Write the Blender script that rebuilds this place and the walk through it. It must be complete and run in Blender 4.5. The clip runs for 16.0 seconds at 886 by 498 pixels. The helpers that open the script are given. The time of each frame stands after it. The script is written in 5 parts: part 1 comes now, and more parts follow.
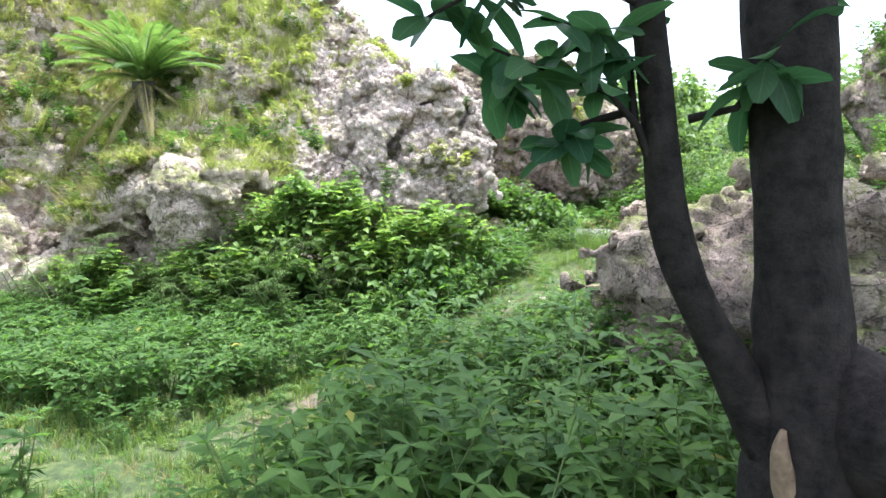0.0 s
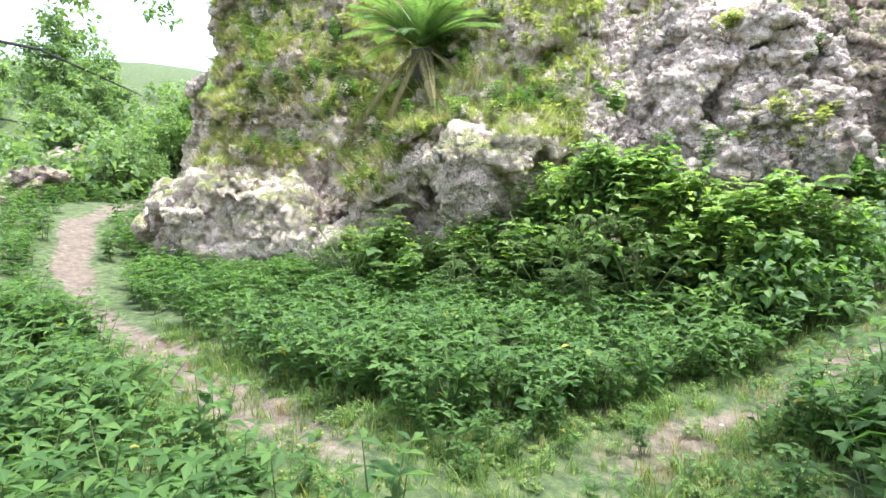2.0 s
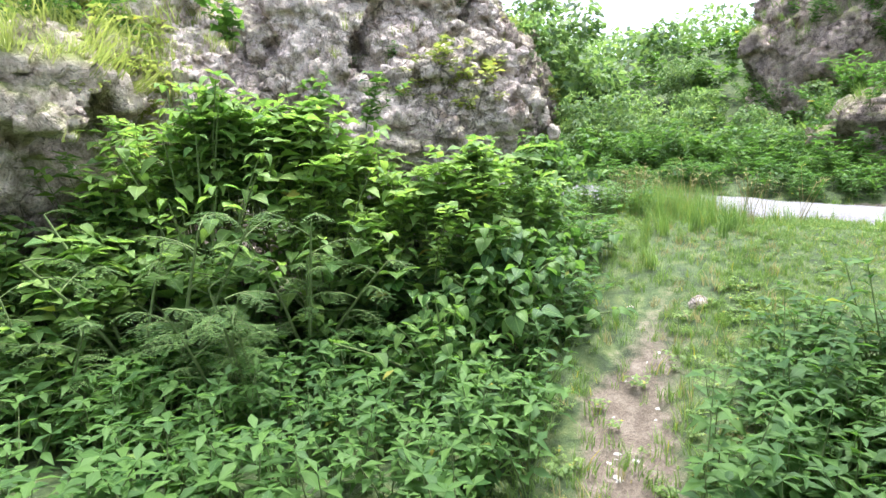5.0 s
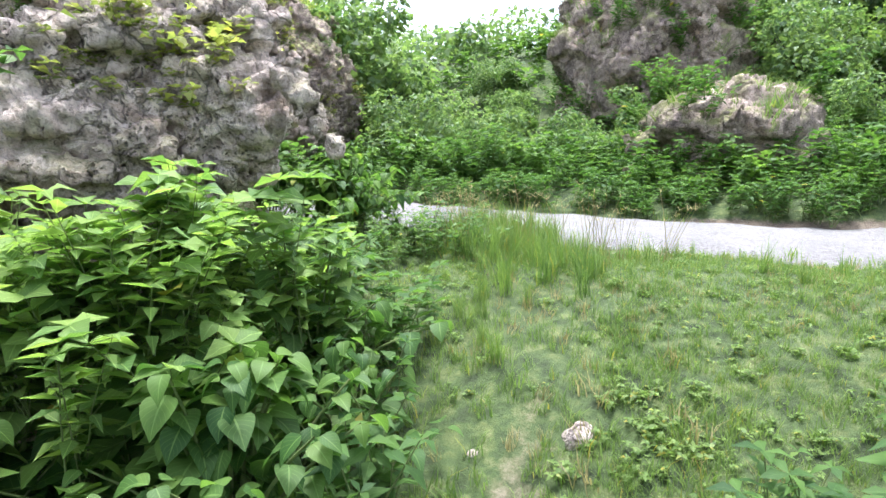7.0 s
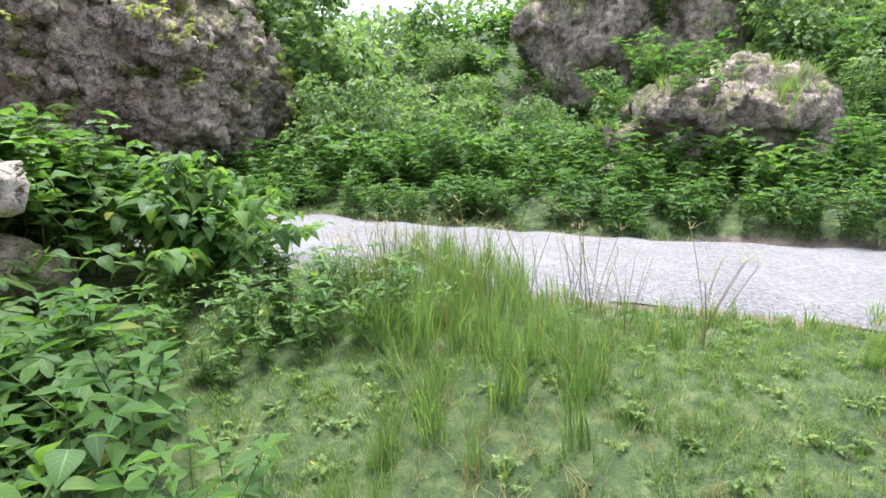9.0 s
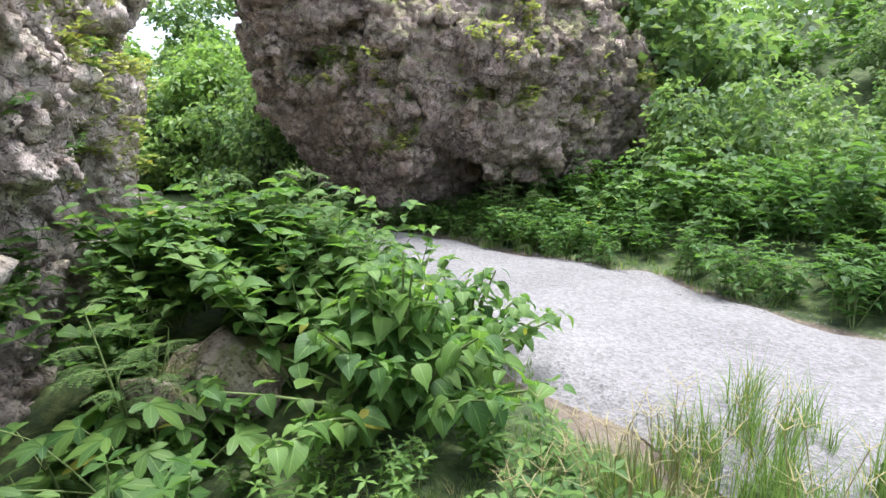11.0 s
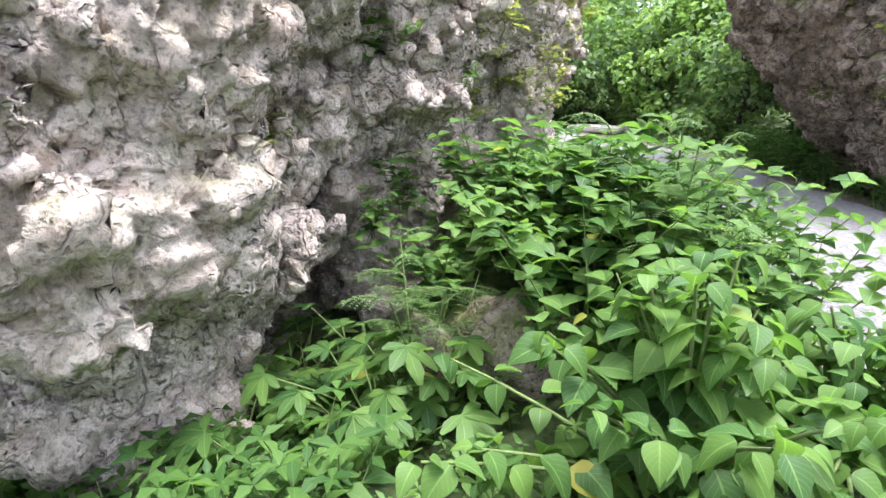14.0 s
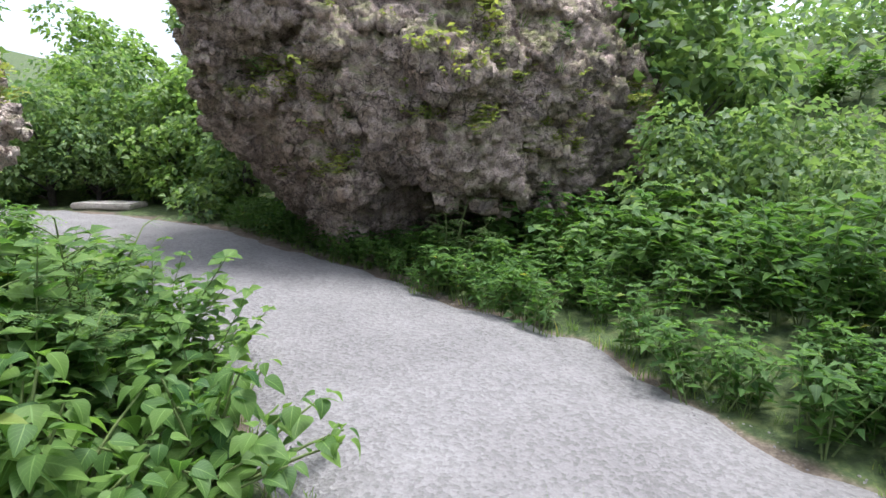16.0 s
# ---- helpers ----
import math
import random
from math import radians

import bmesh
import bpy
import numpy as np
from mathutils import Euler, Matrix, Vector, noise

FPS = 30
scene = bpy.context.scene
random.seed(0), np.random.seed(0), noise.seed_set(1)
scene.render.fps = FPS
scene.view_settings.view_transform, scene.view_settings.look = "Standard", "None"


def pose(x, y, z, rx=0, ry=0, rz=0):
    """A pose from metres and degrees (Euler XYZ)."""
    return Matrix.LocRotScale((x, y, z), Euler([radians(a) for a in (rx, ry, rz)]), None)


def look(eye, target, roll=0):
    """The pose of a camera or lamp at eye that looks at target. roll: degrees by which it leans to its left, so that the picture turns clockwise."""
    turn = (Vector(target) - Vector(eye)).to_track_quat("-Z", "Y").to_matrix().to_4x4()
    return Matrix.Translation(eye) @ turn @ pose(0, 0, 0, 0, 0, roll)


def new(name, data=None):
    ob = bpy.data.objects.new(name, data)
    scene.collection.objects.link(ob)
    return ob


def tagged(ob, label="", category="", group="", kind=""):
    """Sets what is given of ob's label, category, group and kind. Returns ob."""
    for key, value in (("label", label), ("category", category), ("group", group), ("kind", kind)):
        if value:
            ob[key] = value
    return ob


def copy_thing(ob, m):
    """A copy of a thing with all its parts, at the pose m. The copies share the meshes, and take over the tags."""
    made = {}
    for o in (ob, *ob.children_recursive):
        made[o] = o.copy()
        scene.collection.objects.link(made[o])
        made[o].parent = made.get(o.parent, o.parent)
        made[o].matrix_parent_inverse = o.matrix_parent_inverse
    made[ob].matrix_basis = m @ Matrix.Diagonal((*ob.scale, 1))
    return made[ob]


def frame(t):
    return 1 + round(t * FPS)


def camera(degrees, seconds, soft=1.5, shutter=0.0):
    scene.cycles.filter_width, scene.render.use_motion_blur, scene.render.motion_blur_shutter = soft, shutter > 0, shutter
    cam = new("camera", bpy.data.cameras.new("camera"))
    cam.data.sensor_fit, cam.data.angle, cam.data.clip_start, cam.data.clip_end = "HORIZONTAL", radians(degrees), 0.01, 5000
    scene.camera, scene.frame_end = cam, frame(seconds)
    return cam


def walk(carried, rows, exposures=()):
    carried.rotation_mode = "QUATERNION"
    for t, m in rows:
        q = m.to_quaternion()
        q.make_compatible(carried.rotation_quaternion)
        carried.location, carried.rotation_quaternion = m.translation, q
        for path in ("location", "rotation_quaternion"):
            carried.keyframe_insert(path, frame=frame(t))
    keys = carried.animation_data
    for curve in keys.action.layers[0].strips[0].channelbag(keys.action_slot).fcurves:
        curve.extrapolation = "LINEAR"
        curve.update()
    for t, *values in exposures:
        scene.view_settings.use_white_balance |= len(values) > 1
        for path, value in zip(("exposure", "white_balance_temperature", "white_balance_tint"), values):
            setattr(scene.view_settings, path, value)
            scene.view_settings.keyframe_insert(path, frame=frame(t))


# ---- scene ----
cam = camera(75.5, 16.0)
PATH = [
    (0, (-0.086, 0.077, 1.528), (-0.085, 2.072, 1.387), -0.2),
    (0.5, (-0.353, 0.223, 1.539), (-0.692, 2.186, 1.361), -0.1),
    (1, (-0.614, 0.458, 1.527), (-1.208, 2.357, 1.322), 0.0),
    (1.5, (-0.894, 0.681, 1.509), (-1.583, 2.547, 1.297), 0.1),
    (2, (-1.298, 1.016, 1.483), (-2.015, 2.87, 1.257), 0.3),
    (2.5, (-1.712, 1.434, 1.386), (-2.28, 3.333, 1.121), 0.2),
    (3, (-1.969, 1.881, 1.32), (-2.327, 3.829, 1.043), 0.2),
    (3.5, (-2.057, 2.299, 1.349), (-2.168, 4.275, 1.06), -0.0),
    (4, (-2.143, 2.732, 1.362), (-2.003, 4.704, 1.063), -0.1),
    (4.5, (-2.163, 3.184, 1.37), (-1.757, 5.118, 1.065), -0.2),
    (5, (-1.994, 3.635, 1.458), (-1.296, 5.485, 1.155), -0.2),
    (5.2, (-1.875, 3.774, 1.44), (-1.083, 5.587, 1.148), -0.2),
    (7.3, (-0.622, 5.428, 1.643), (0.639, 6.949, 1.331), -0.9),
    (7.5, (-0.514, 5.523, 1.626), (0.764, 7.03, 1.315), -1.2),
    (8, (-0.161, 5.777, 1.668), (1.171, 7.236, 1.355), -1.6),
    (8.2, (-0.02, 5.857, 1.661), (1.348, 7.279, 1.338), -1.7),
    (10.3, (1.421, 7.319, 2.122), (2.157, 9.139, 1.74), -1.0),
    (10.5, (1.505, 7.362, 2.167), (2.07, 9.243, 1.793), -1.1),
    (11, (1.713, 7.408, 2.28), (1.865, 9.365, 1.895), -0.9),
    (11.5, (1.77, 7.563, 2.322), (1.578, 9.498, 1.857), -0.3),
    (12, (1.859, 7.787, 2.268), (1.288, 9.632, 1.747), -0.3),
    (12.5, (2.057, 7.941, 2.244), (1.158, 9.635, 1.676), -0.0),
    (13, (2.09, 8.08, 2.203), (0.926, 9.575, 1.564), 0.3),
    (13.5, (2.065, 8.178, 2.199), (0.775, 9.558, 1.543), 0.5),
    (14, (2.163, 8.222, 2.261), (0.869, 9.632, 1.679), 0.4),
    (14.5, (2.29, 8.261, 2.386), (1.07, 9.766, 1.888), 0.5),
    (15, (2.389, 8.311, 2.433), (1.409, 10.004, 2.015), 0.7),
    (15.5, (2.632, 8.314, 2.452), (2.081, 10.199, 2.073), 0.9),
    (16, (2.953, 8.333, 2.402), (2.935, 10.304, 2.06), 1.1),
]
walk(cam, [(t, look(eye, target, roll)) for t, eye, target, roll in PATH],
     exposures=[(0, 2.15, 5800, 11), (1.5, 2.15, 5800, 11), (5, 2.15, 5800, 11), (8, 1.9, 5800, 11), (10.5, 1.8, 5850, 11), (13.0, 2.05, 5850, 11), (14.5, 2.3, 5850, 11), (15.2, 2.08, 5850, 11), (16, 1.45, 5850, 11)])

# ---- light: a bright hazy sky, the sun soft behind thin cloud ----
SUN_UP, SUN_TURN = 77.0, -52.0          # elevation; turn from +y towards +x is negative
world = bpy.data.worlds.new("world")
scene.world = world
world.use_nodes = True
wn, wl = world.node_tree.nodes, world.node_tree.links
sky = wn.new("ShaderNodeTexSky")
sky.sky_type = "NISHITA"
sky.sun_disc = False
sky.sun_elevation = radians(SUN_UP)
sky.sun_rotation = radians(-SUN_TURN)
sky.dust_density, sky.ozone_density, sky.air_density = 4.0, 0.6, 1.0
haze = wn.new("ShaderNodeHueSaturation")
haze.inputs["Saturation"].default_value = 0.45
wl.new(sky.outputs["Color"], haze.inputs["Color"])
wl.new(haze.outputs["Color"], wn["Background"].inputs["Color"])
wn["Background"].inputs["Strength"].default_value = 0.15
sun = new("sun", bpy.data.lights.new("sun", "SUN"))
sun.data.energy, sun.data.angle, sun.data.color = 1.7, radians(16), (1.0, 0.97, 0.92)
sun_dir = Vector((math.sin(radians(-SUN_TURN)) * math.cos(radians(SUN_UP)), math.cos(radians(SUN_TURN)) * math.cos(radians(SUN_UP)), math.sin(radians(SUN_UP))))
sun.matrix_world = look(sun_dir * 40, (0, 0, 0))

# ---- small numeric helpers ----
RNG = np.random.default_rng(7)


def smooth(a, b, v):
    t = np.clip((v - a) / (b - a), 0, 1)
    return t * t * (3 - 2 * t)


def lattice(ix, iy, iz, k):
    h = (ix * 374761393 + iy * 668265263 + iz * 2147483647 + k * 974634777) & 0xFFFFFFFF
    h = ((h ^ (h >> 13)) * 1274126177) & 0xFFFFFFFF
    h = ((h ^ (h >> 16)) * 668265263) & 0xFFFFFFFF
    return ((h ^ (h >> 15)) & 0xFFFFFF) / float(0xFFFFFF)


def lattice3(ix, iy, iz, k):
    """Three numbers from 0 to 1 for a lattice point."""
    h = (ix * 374761393 + iy * 668265263 + iz * 2147483647 + k * 974634777) & 0xFFFFFFFF
    h = ((h ^ (h >> 13)) * 1274126177) & 0xFFFFFFFF
    h = ((h ^ (h >> 16)) * 668265263) & 0xFFFFFFFF
    h = h ^ (h >> 15)
    return (h & 1023) / 1023.0, ((h >> 10) & 1023) / 1023.0, ((h >> 20) & 1023) / 1023.0


def value_noise(x, y, z, k=0):
    """Smooth noise from -1 to 1 on arrays."""
    fx, fy, fz = np.floor(x), np.floor(y), np.floor(z)
    ix, iy, iz = fx.astype(np.int64), fy.astype(np.int64), fz.astype(np.int64)
    u, v, w = x - fx, y - fy, z - fz
    u, v, w = (a * a * a * (a * (a * 6 - 15) + 10) for a in (u, v, w))
    out = 0
    for dx in (0, 1):
        for dy in (0, 1):
            for dz in (0, 1):
                out = out + lattice(ix + dx, iy + dy, iz + dz, k) * (u if dx else 1 - u) * (v if dy else 1 - v) * (w if dz else 1 - w)
    return out * 2 - 1


def fbm(x, y, z, octaves=3, k=0):
    total, amp = 0, 1.0
    for o in range(octaves):
        total = total + amp * value_noise(x * 2 ** o + 17.3 * o, y * 2 ** o - 9.1 * o, z * 2 ** o + 3.7 * o, k + o)
        amp *= 0.5
    return total


def ridged(x, y, z, k=0):
    return 1 - 2 * np.abs(value_noise(x, y, z, k))


def cells(x, y, z, k=0):
    """Distance to the nearest of one random point per unit cell."""
    fx, fy, fz = np.floor(x).astype(np.int64), np.floor(y).astype(np.int64), np.floor(z).astype(np.int64)
    best = np.full(x.shape, 9.0)
    for dx in (-1, 0, 1):
        for dy in (-1, 0, 1):
            for dz in (-1, 0, 1):
                cx, cy, cz = fx + dx, fy + dy, fz + dz
                u, v, w = lattice3(cx, cy, cz, k)
                d = (cx + u - x) ** 2 + (cy + v - y) ** 2 + (cz + w - z) ** 2
                best = np.minimum(best, d)
    return np.sqrt(best)


def facets(x, y, z, k=0):
    """Broken blocks: each random cell is a tilted plane with a step at its edge."""
    fx, fy, fz = np.floor(x).astype(np.int64), np.floor(y).astype(np.int64), np.floor(z).astype(np.int64)
    best, value = np.full(x.shape, 9.0), np.zeros(x.shape)
    for dx in (-1, 0, 1):
        for dy in (-1, 0, 1):
            for dz in (-1, 0, 1):
                cx, cy, cz = fx + dx, fy + dy, fz + dz
                a, b, c = lattice3(cx, cy, cz, k)
                u, v = (a * 37.7) % 1 - 0.5, (b * 53.3) % 1 - 0.5
                a, b, c = cx + a - x, cy + b - y, cz + c - z
                d = a * a + b * b + c * c
                near = d < best
                best = np.where(near, d, best)
                value = np.where(near, 0.9 * u + 1.6 * (a * v - b * u + c * (v + u)), value)
    return value


def polyline_distance(x, y, points):
    """Distance to a line of (x, y, value), and the value where it is nearest."""
    best, value = np.full(np.shape(x), 1e9), np.zeros(np.shape(x))
    for (ax, ay, av), (bx, by, bv) in zip(points, points[1:]):
        t = np.clip(((x - ax) * (bx - ax) + (y - ay) * (by - ay)) / ((bx - ax) ** 2 + (by - ay) ** 2), 0, 1)
        d = np.hypot(x - ax - t * (bx - ax), y - ay - t * (by - ay))
        value = np.where(d < best, av + t * (bv - av), value)
        best = np.minimum(best, d)
    return best, value


def mesh_from(name, verts, faces, materials, uvs=None, slots=None, attr=None, flat=False):
    """A mesh from arrays of vertices and quads."""
    me = bpy.data.meshes.new(name)
    verts, faces = np.asarray(verts, dtype=np.float32), np.asarray(faces, dtype=np.int32)
    me.vertices.add(len(verts))
    me.vertices.foreach_set("co", verts.ravel())
    me.loops.add(faces.size)
    me.loops.foreach_set("vertex_index", faces.ravel())
    me.polygons.add(len(faces))
    me.polygons.foreach_set("loop_start", np.arange(len(faces), dtype=np.int32) * faces.shape[1])
    me.polygons.foreach_set("loop_total", np.full(len(faces), faces.shape[1], dtype=np.int32))
    for m in materials:
        me.materials.append(m)
    if slots is not None:
        me.polygons.foreach_set("material_index", np.asarray(slots, dtype=np.int32))
    me.polygons.foreach_set("use_smooth", np.full(len(faces), not flat, dtype=bool))
    me.update(calc_edges=True)
    if uvs is not None:
        layer = me.uv_layers.new(name="leaf")
        layer.data.foreach_set("uv", np.asarray(uvs, dtype=np.float32)[faces.ravel()].ravel())
    for key, values in (attr or {}).items():
        me.attributes.new(key, "FLOAT", "POINT").data.foreach_set("value", np.asarray(values, dtype=np.float32))
    me.validate()
    return me


def part(name, me, parent=None, label=""):
    ob = new(name, me)
    ob.parent = parent
    return tagged(ob, label)


# ---- materials ----
def material(name, roughness=0.8):
    m = bpy.data.materials.new(name)
    m.use_nodes = True
    n, l = m.node_tree.nodes, m.node_tree.links
    b = n["Principled BSDF"]
    b.inputs["Roughness"].default_value = roughness
    return m, n, l, b


def noise_node(n, l, scale, detail=6, rough=0.6, vector=None, distort=0.0):
    t = n.new("ShaderNodeTexNoise")
    t.inputs["Scale"].default_value, t.inputs["Detail"].default_value, t.inputs["Roughness"].default_value = scale, detail, rough
    t.inputs["Distortion"].default_value = distort
    if vector:
        l.new(vector, t.inputs["Vector"])
    return t.outputs["Fac"]


def ramp(n, l, fac, stops):
    r = n.new("ShaderNodeValToRGB")
    while len(r.color_ramp.elements) < len(stops):
        r.color_ramp.elements.new(0.5)
    for e, (p, c) in zip(r.color_ramp.elements, stops):
        e.position, e.color = p, (*c, 1)
    l.new(fac, r.inputs["Fac"])
    return r.outputs["Color"]


def mix(n, l, fac, a, b, kind="MIX"):
    x = n.new("ShaderNodeMix")
    x.data_type, x.blend_type = "RGBA", kind
    for socket, v in ((x.inputs[0], fac), (x.inputs[6], a), (x.inputs[7], b)):
        if hasattr(v, "links"):
            l.new(v, socket)
        else:
            socket.default_value = v if not isinstance(v, tuple) else (*v, 1)
    return x.outputs[2]


def maths(n, l, op, a, b=0.0, clamp=False):
    x = n.new("ShaderNodeMath")
    x.operation, x.use_clamp = op, clamp
    for socket, v in zip(x.inputs, (a, b)):
        if hasattr(v, "links"):
            l.new(v, socket)
        else:
            socket.default_value = v
    return x.outputs[0]


def bump(n, l, b, height, strength=0.5, distance=0.02):
    k = n.new("ShaderNodeBump")
    k.inputs["Strength"].default_value, k.inputs["Distance"].default_value = strength, distance
    l.new(height, k.inputs["Height"])
    l.new(k.outputs["Normal"], b.inputs["Normal"])


def place(n):
    return n.new("ShaderNodeNewGeometry").outputs["Position"]


def rock_material(name, pale, mid, dark, moss, stain=0.5):
    """Pitted limestone: pale and pinkish breaks, grey lichen film, pits and cracks darkened in colour, and moss on
    ledges.
    """
    m, n, l, b = material(name, 0.95)
    b.inputs["Specular IOR Level"].default_value = 0.15
    p = place(n)
    nz = n.new("ShaderNodeTexNoise")
    nz.inputs["Scale"].default_value, nz.inputs["Detail"].default_value = 7.0, 5
    l.new(p, nz.inputs["Vector"])
    warp = n.new("ShaderNodeVectorMath")
    warp.operation = "MULTIPLY_ADD"
    l.new(nz.outputs["Color"], warp.inputs[0])
    warp.inputs[1].default_value = (0.22, 0.22, 0.22)
    l.new(p, warp.inputs[2])
    w = warp.outputs[0]
    fine, grit, big = noise_node(n, l, 9.0, 8, 0.7, p), noise_node(n, l, 55.0, 5, 0.7, p), noise_node(n, l, 1.3, 7, 0.7, p, 0.5)
    col = mix(n, l, ramp(n, l, fine, [(0.42, (0, 0, 0)), (0.56, (1, 1, 1))]), mid, pale)
    # grey film in upright streaks
    stretch = n.new("ShaderNodeMapping")
    stretch.inputs["Scale"].default_value = (1.0, 1.0, 0.35)
    l.new(p, stretch.inputs["Vector"])
    film = ramp(n, l, noise_node(n, l, 1.5, 9, 0.72, stretch.outputs["Vector"], 0.6), [(0.47, (0, 0, 0)), (0.57, (1, 1, 1))])
    col = mix(n, l, maths(n, l, "MULTIPLY", film, stain), col, mix(n, l, fine, dark, tuple(0.8 * v for v in mid)))
    rust = ramp(n, l, noise_node(n, l, 2.1, 7, 0.75, p, 1.0), [(0.54, (0, 0, 0)), (0.64, (1, 1, 1))])
    col = mix(n, l, maths(n, l, "MULTIPLY", rust, 0.35), col, (0.44, 0.29, 0.19))
    # pits in patches, and branching cracks: their darkness is put into the colour besides the bump
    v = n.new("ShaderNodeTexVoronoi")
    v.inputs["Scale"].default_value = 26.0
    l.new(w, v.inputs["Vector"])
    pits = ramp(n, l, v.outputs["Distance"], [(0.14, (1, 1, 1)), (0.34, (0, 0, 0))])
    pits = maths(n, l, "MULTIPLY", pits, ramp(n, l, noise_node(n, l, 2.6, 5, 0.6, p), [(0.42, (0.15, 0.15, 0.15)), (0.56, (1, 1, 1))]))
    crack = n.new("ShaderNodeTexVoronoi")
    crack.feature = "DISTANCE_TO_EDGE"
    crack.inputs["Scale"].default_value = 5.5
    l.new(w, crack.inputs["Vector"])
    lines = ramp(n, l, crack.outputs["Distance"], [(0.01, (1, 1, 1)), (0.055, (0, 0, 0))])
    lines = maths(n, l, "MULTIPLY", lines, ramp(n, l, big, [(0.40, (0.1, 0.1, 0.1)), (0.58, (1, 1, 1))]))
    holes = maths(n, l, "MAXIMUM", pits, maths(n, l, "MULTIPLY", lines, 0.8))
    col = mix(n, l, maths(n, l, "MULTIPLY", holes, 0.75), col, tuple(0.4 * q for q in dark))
    col = mix(n, l, 0.75, col, ramp(n, l, grit, [(0.38, (0.42, 0.41, 0.41)), (0.5, (0.93, 0.92, 0.91)), (0.6, (1.0, 1.0, 1.0))]), "MULTIPLY")
    moss_at = ramp(n, l, noise_node(n, l, 2.2, 8, 0.75, p, 0.4), [(0.50 - 0.06 * moss, (0, 0, 0)), (0.60 - 0.06 * moss, (1, 1, 1))])
    up = n.new("ShaderNodeSeparateXYZ")
    l.new(n.new("ShaderNodeNewGeometry").outputs["Normal"], up.inputs[0])
    grows = maths(n, l, "MULTIPLY", moss_at, maths(n, l, "MULTIPLY", maths(n, l, "ADD", up.outputs["Z"], 0.15 * moss, True), moss), True)
    col = mix(n, l, grows, col, mix(n, l, fine, (0.10, 0.13, 0.035), (0.30, 0.31, 0.10)))
    l.new(col, b.inputs["Base Color"])
    h = maths(n, l, "SUBTRACT", maths(n, l, "ADD", fine, maths(n, l, "MULTIPLY", grit, 0.3)), maths(n, l, "MULTIPLY", holes, 0.45))
    bump(n, l, b, h, 1.0, 0.05)
    return m


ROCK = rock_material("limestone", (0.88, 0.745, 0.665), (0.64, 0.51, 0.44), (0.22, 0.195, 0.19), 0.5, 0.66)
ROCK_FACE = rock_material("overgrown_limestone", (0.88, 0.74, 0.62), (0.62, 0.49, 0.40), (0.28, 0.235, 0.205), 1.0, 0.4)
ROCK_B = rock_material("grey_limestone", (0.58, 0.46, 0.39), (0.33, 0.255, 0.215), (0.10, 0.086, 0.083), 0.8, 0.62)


def leaf_material(name, dark, light, thin, vein=0.25, gloss=0.45, yellow=0.0):
    """A leaf that lets light through; colour varies from leaf to leaf."""
    m, n, l, b = material(name, gloss)
    g = n.new("ShaderNodeNewGeometry")
    rnd = maths(n, l, "FRACT", maths(n, l, "ADD", g.outputs["Random Per Island"], n.new("ShaderNodeObjectInfo").outputs["Random"]))
    patch = noise_node(n, l, 1.1, 3, 0.5, g.outputs["Position"])
    f = maths(n, l, "ADD", maths(n, l, "MULTIPLY", rnd, 0.6), maths(n, l, "MULTIPLY", patch, 0.55))
    col = ramp(n, l, f, [(0.2, dark), (0.85, light)])
    if yellow:
        col = mix(n, l, ramp(n, l, rnd, [(1 - yellow, (0, 0, 0)), (1.0, (1, 1, 1))]), col, (0.36, 0.30, 0.05))
    uv = n.new("ShaderNodeUVMap")
    uv.uv_map = "leaf"
    s = n.new("ShaderNodeSeparateXYZ")
    l.new(uv.outputs["UV"], s.inputs[0])
    off = maths(n, l, "ABSOLUTE", maths(n, l, "SUBTRACT", s.outputs["X"], 0.5))
    rib = maths(n, l, "LESS_THAN", off, 0.03)
    side = maths(n, l, "LESS_THAN", maths(n, l, "FRACT", maths(n, l, "MULTIPLY", maths(n, l, "SUBTRACT", s.outputs["Y"], maths(n, l, "MULTIPLY", off, 0.7)), 7.0)), 0.09)
    lines = maths(n, l, "MULTIPLY", maths(n, l, "MAXIMUM", rib, maths(n, l, "MULTIPLY", side, 0.6)), vein)
    col = mix(n, l, lines, col, tuple(min(1, v * 1.7 + 0.04) for v in light))
    l.new(col, b.inputs["Base Color"])
    b.inputs["Specular IOR Level"].default_value = 0.27
    t = n.new("ShaderNodeBsdfTranslucent")
    l.new(mix(n, l, 1.0, col, thin, "MULTIPLY"), t.inputs["Color"])
    ms = n.new("ShaderNodeMixShader")
    ms.inputs[0].default_value = 0.44
    l.new(b.outputs[0], ms.inputs[1])
    l.new(t.outputs[0], ms.inputs[2])
    l.new(ms.outputs[0], n["Material Output"].inputs["Surface"])
    return m


def plain_material(name, a, b2, scale, roughness=0.85, depth=0.01, strength=0.6):
    m, n, l, b = material(name, roughness)
    p = place(n)
    f = noise_node(n, l, scale, 7, 0.68, p)
    l.new(ramp(n, l, f, [(0.3, a), (0.7, b2)]), b.inputs["Base Color"])
    bump(n, l, b, f, strength, depth)
    return m


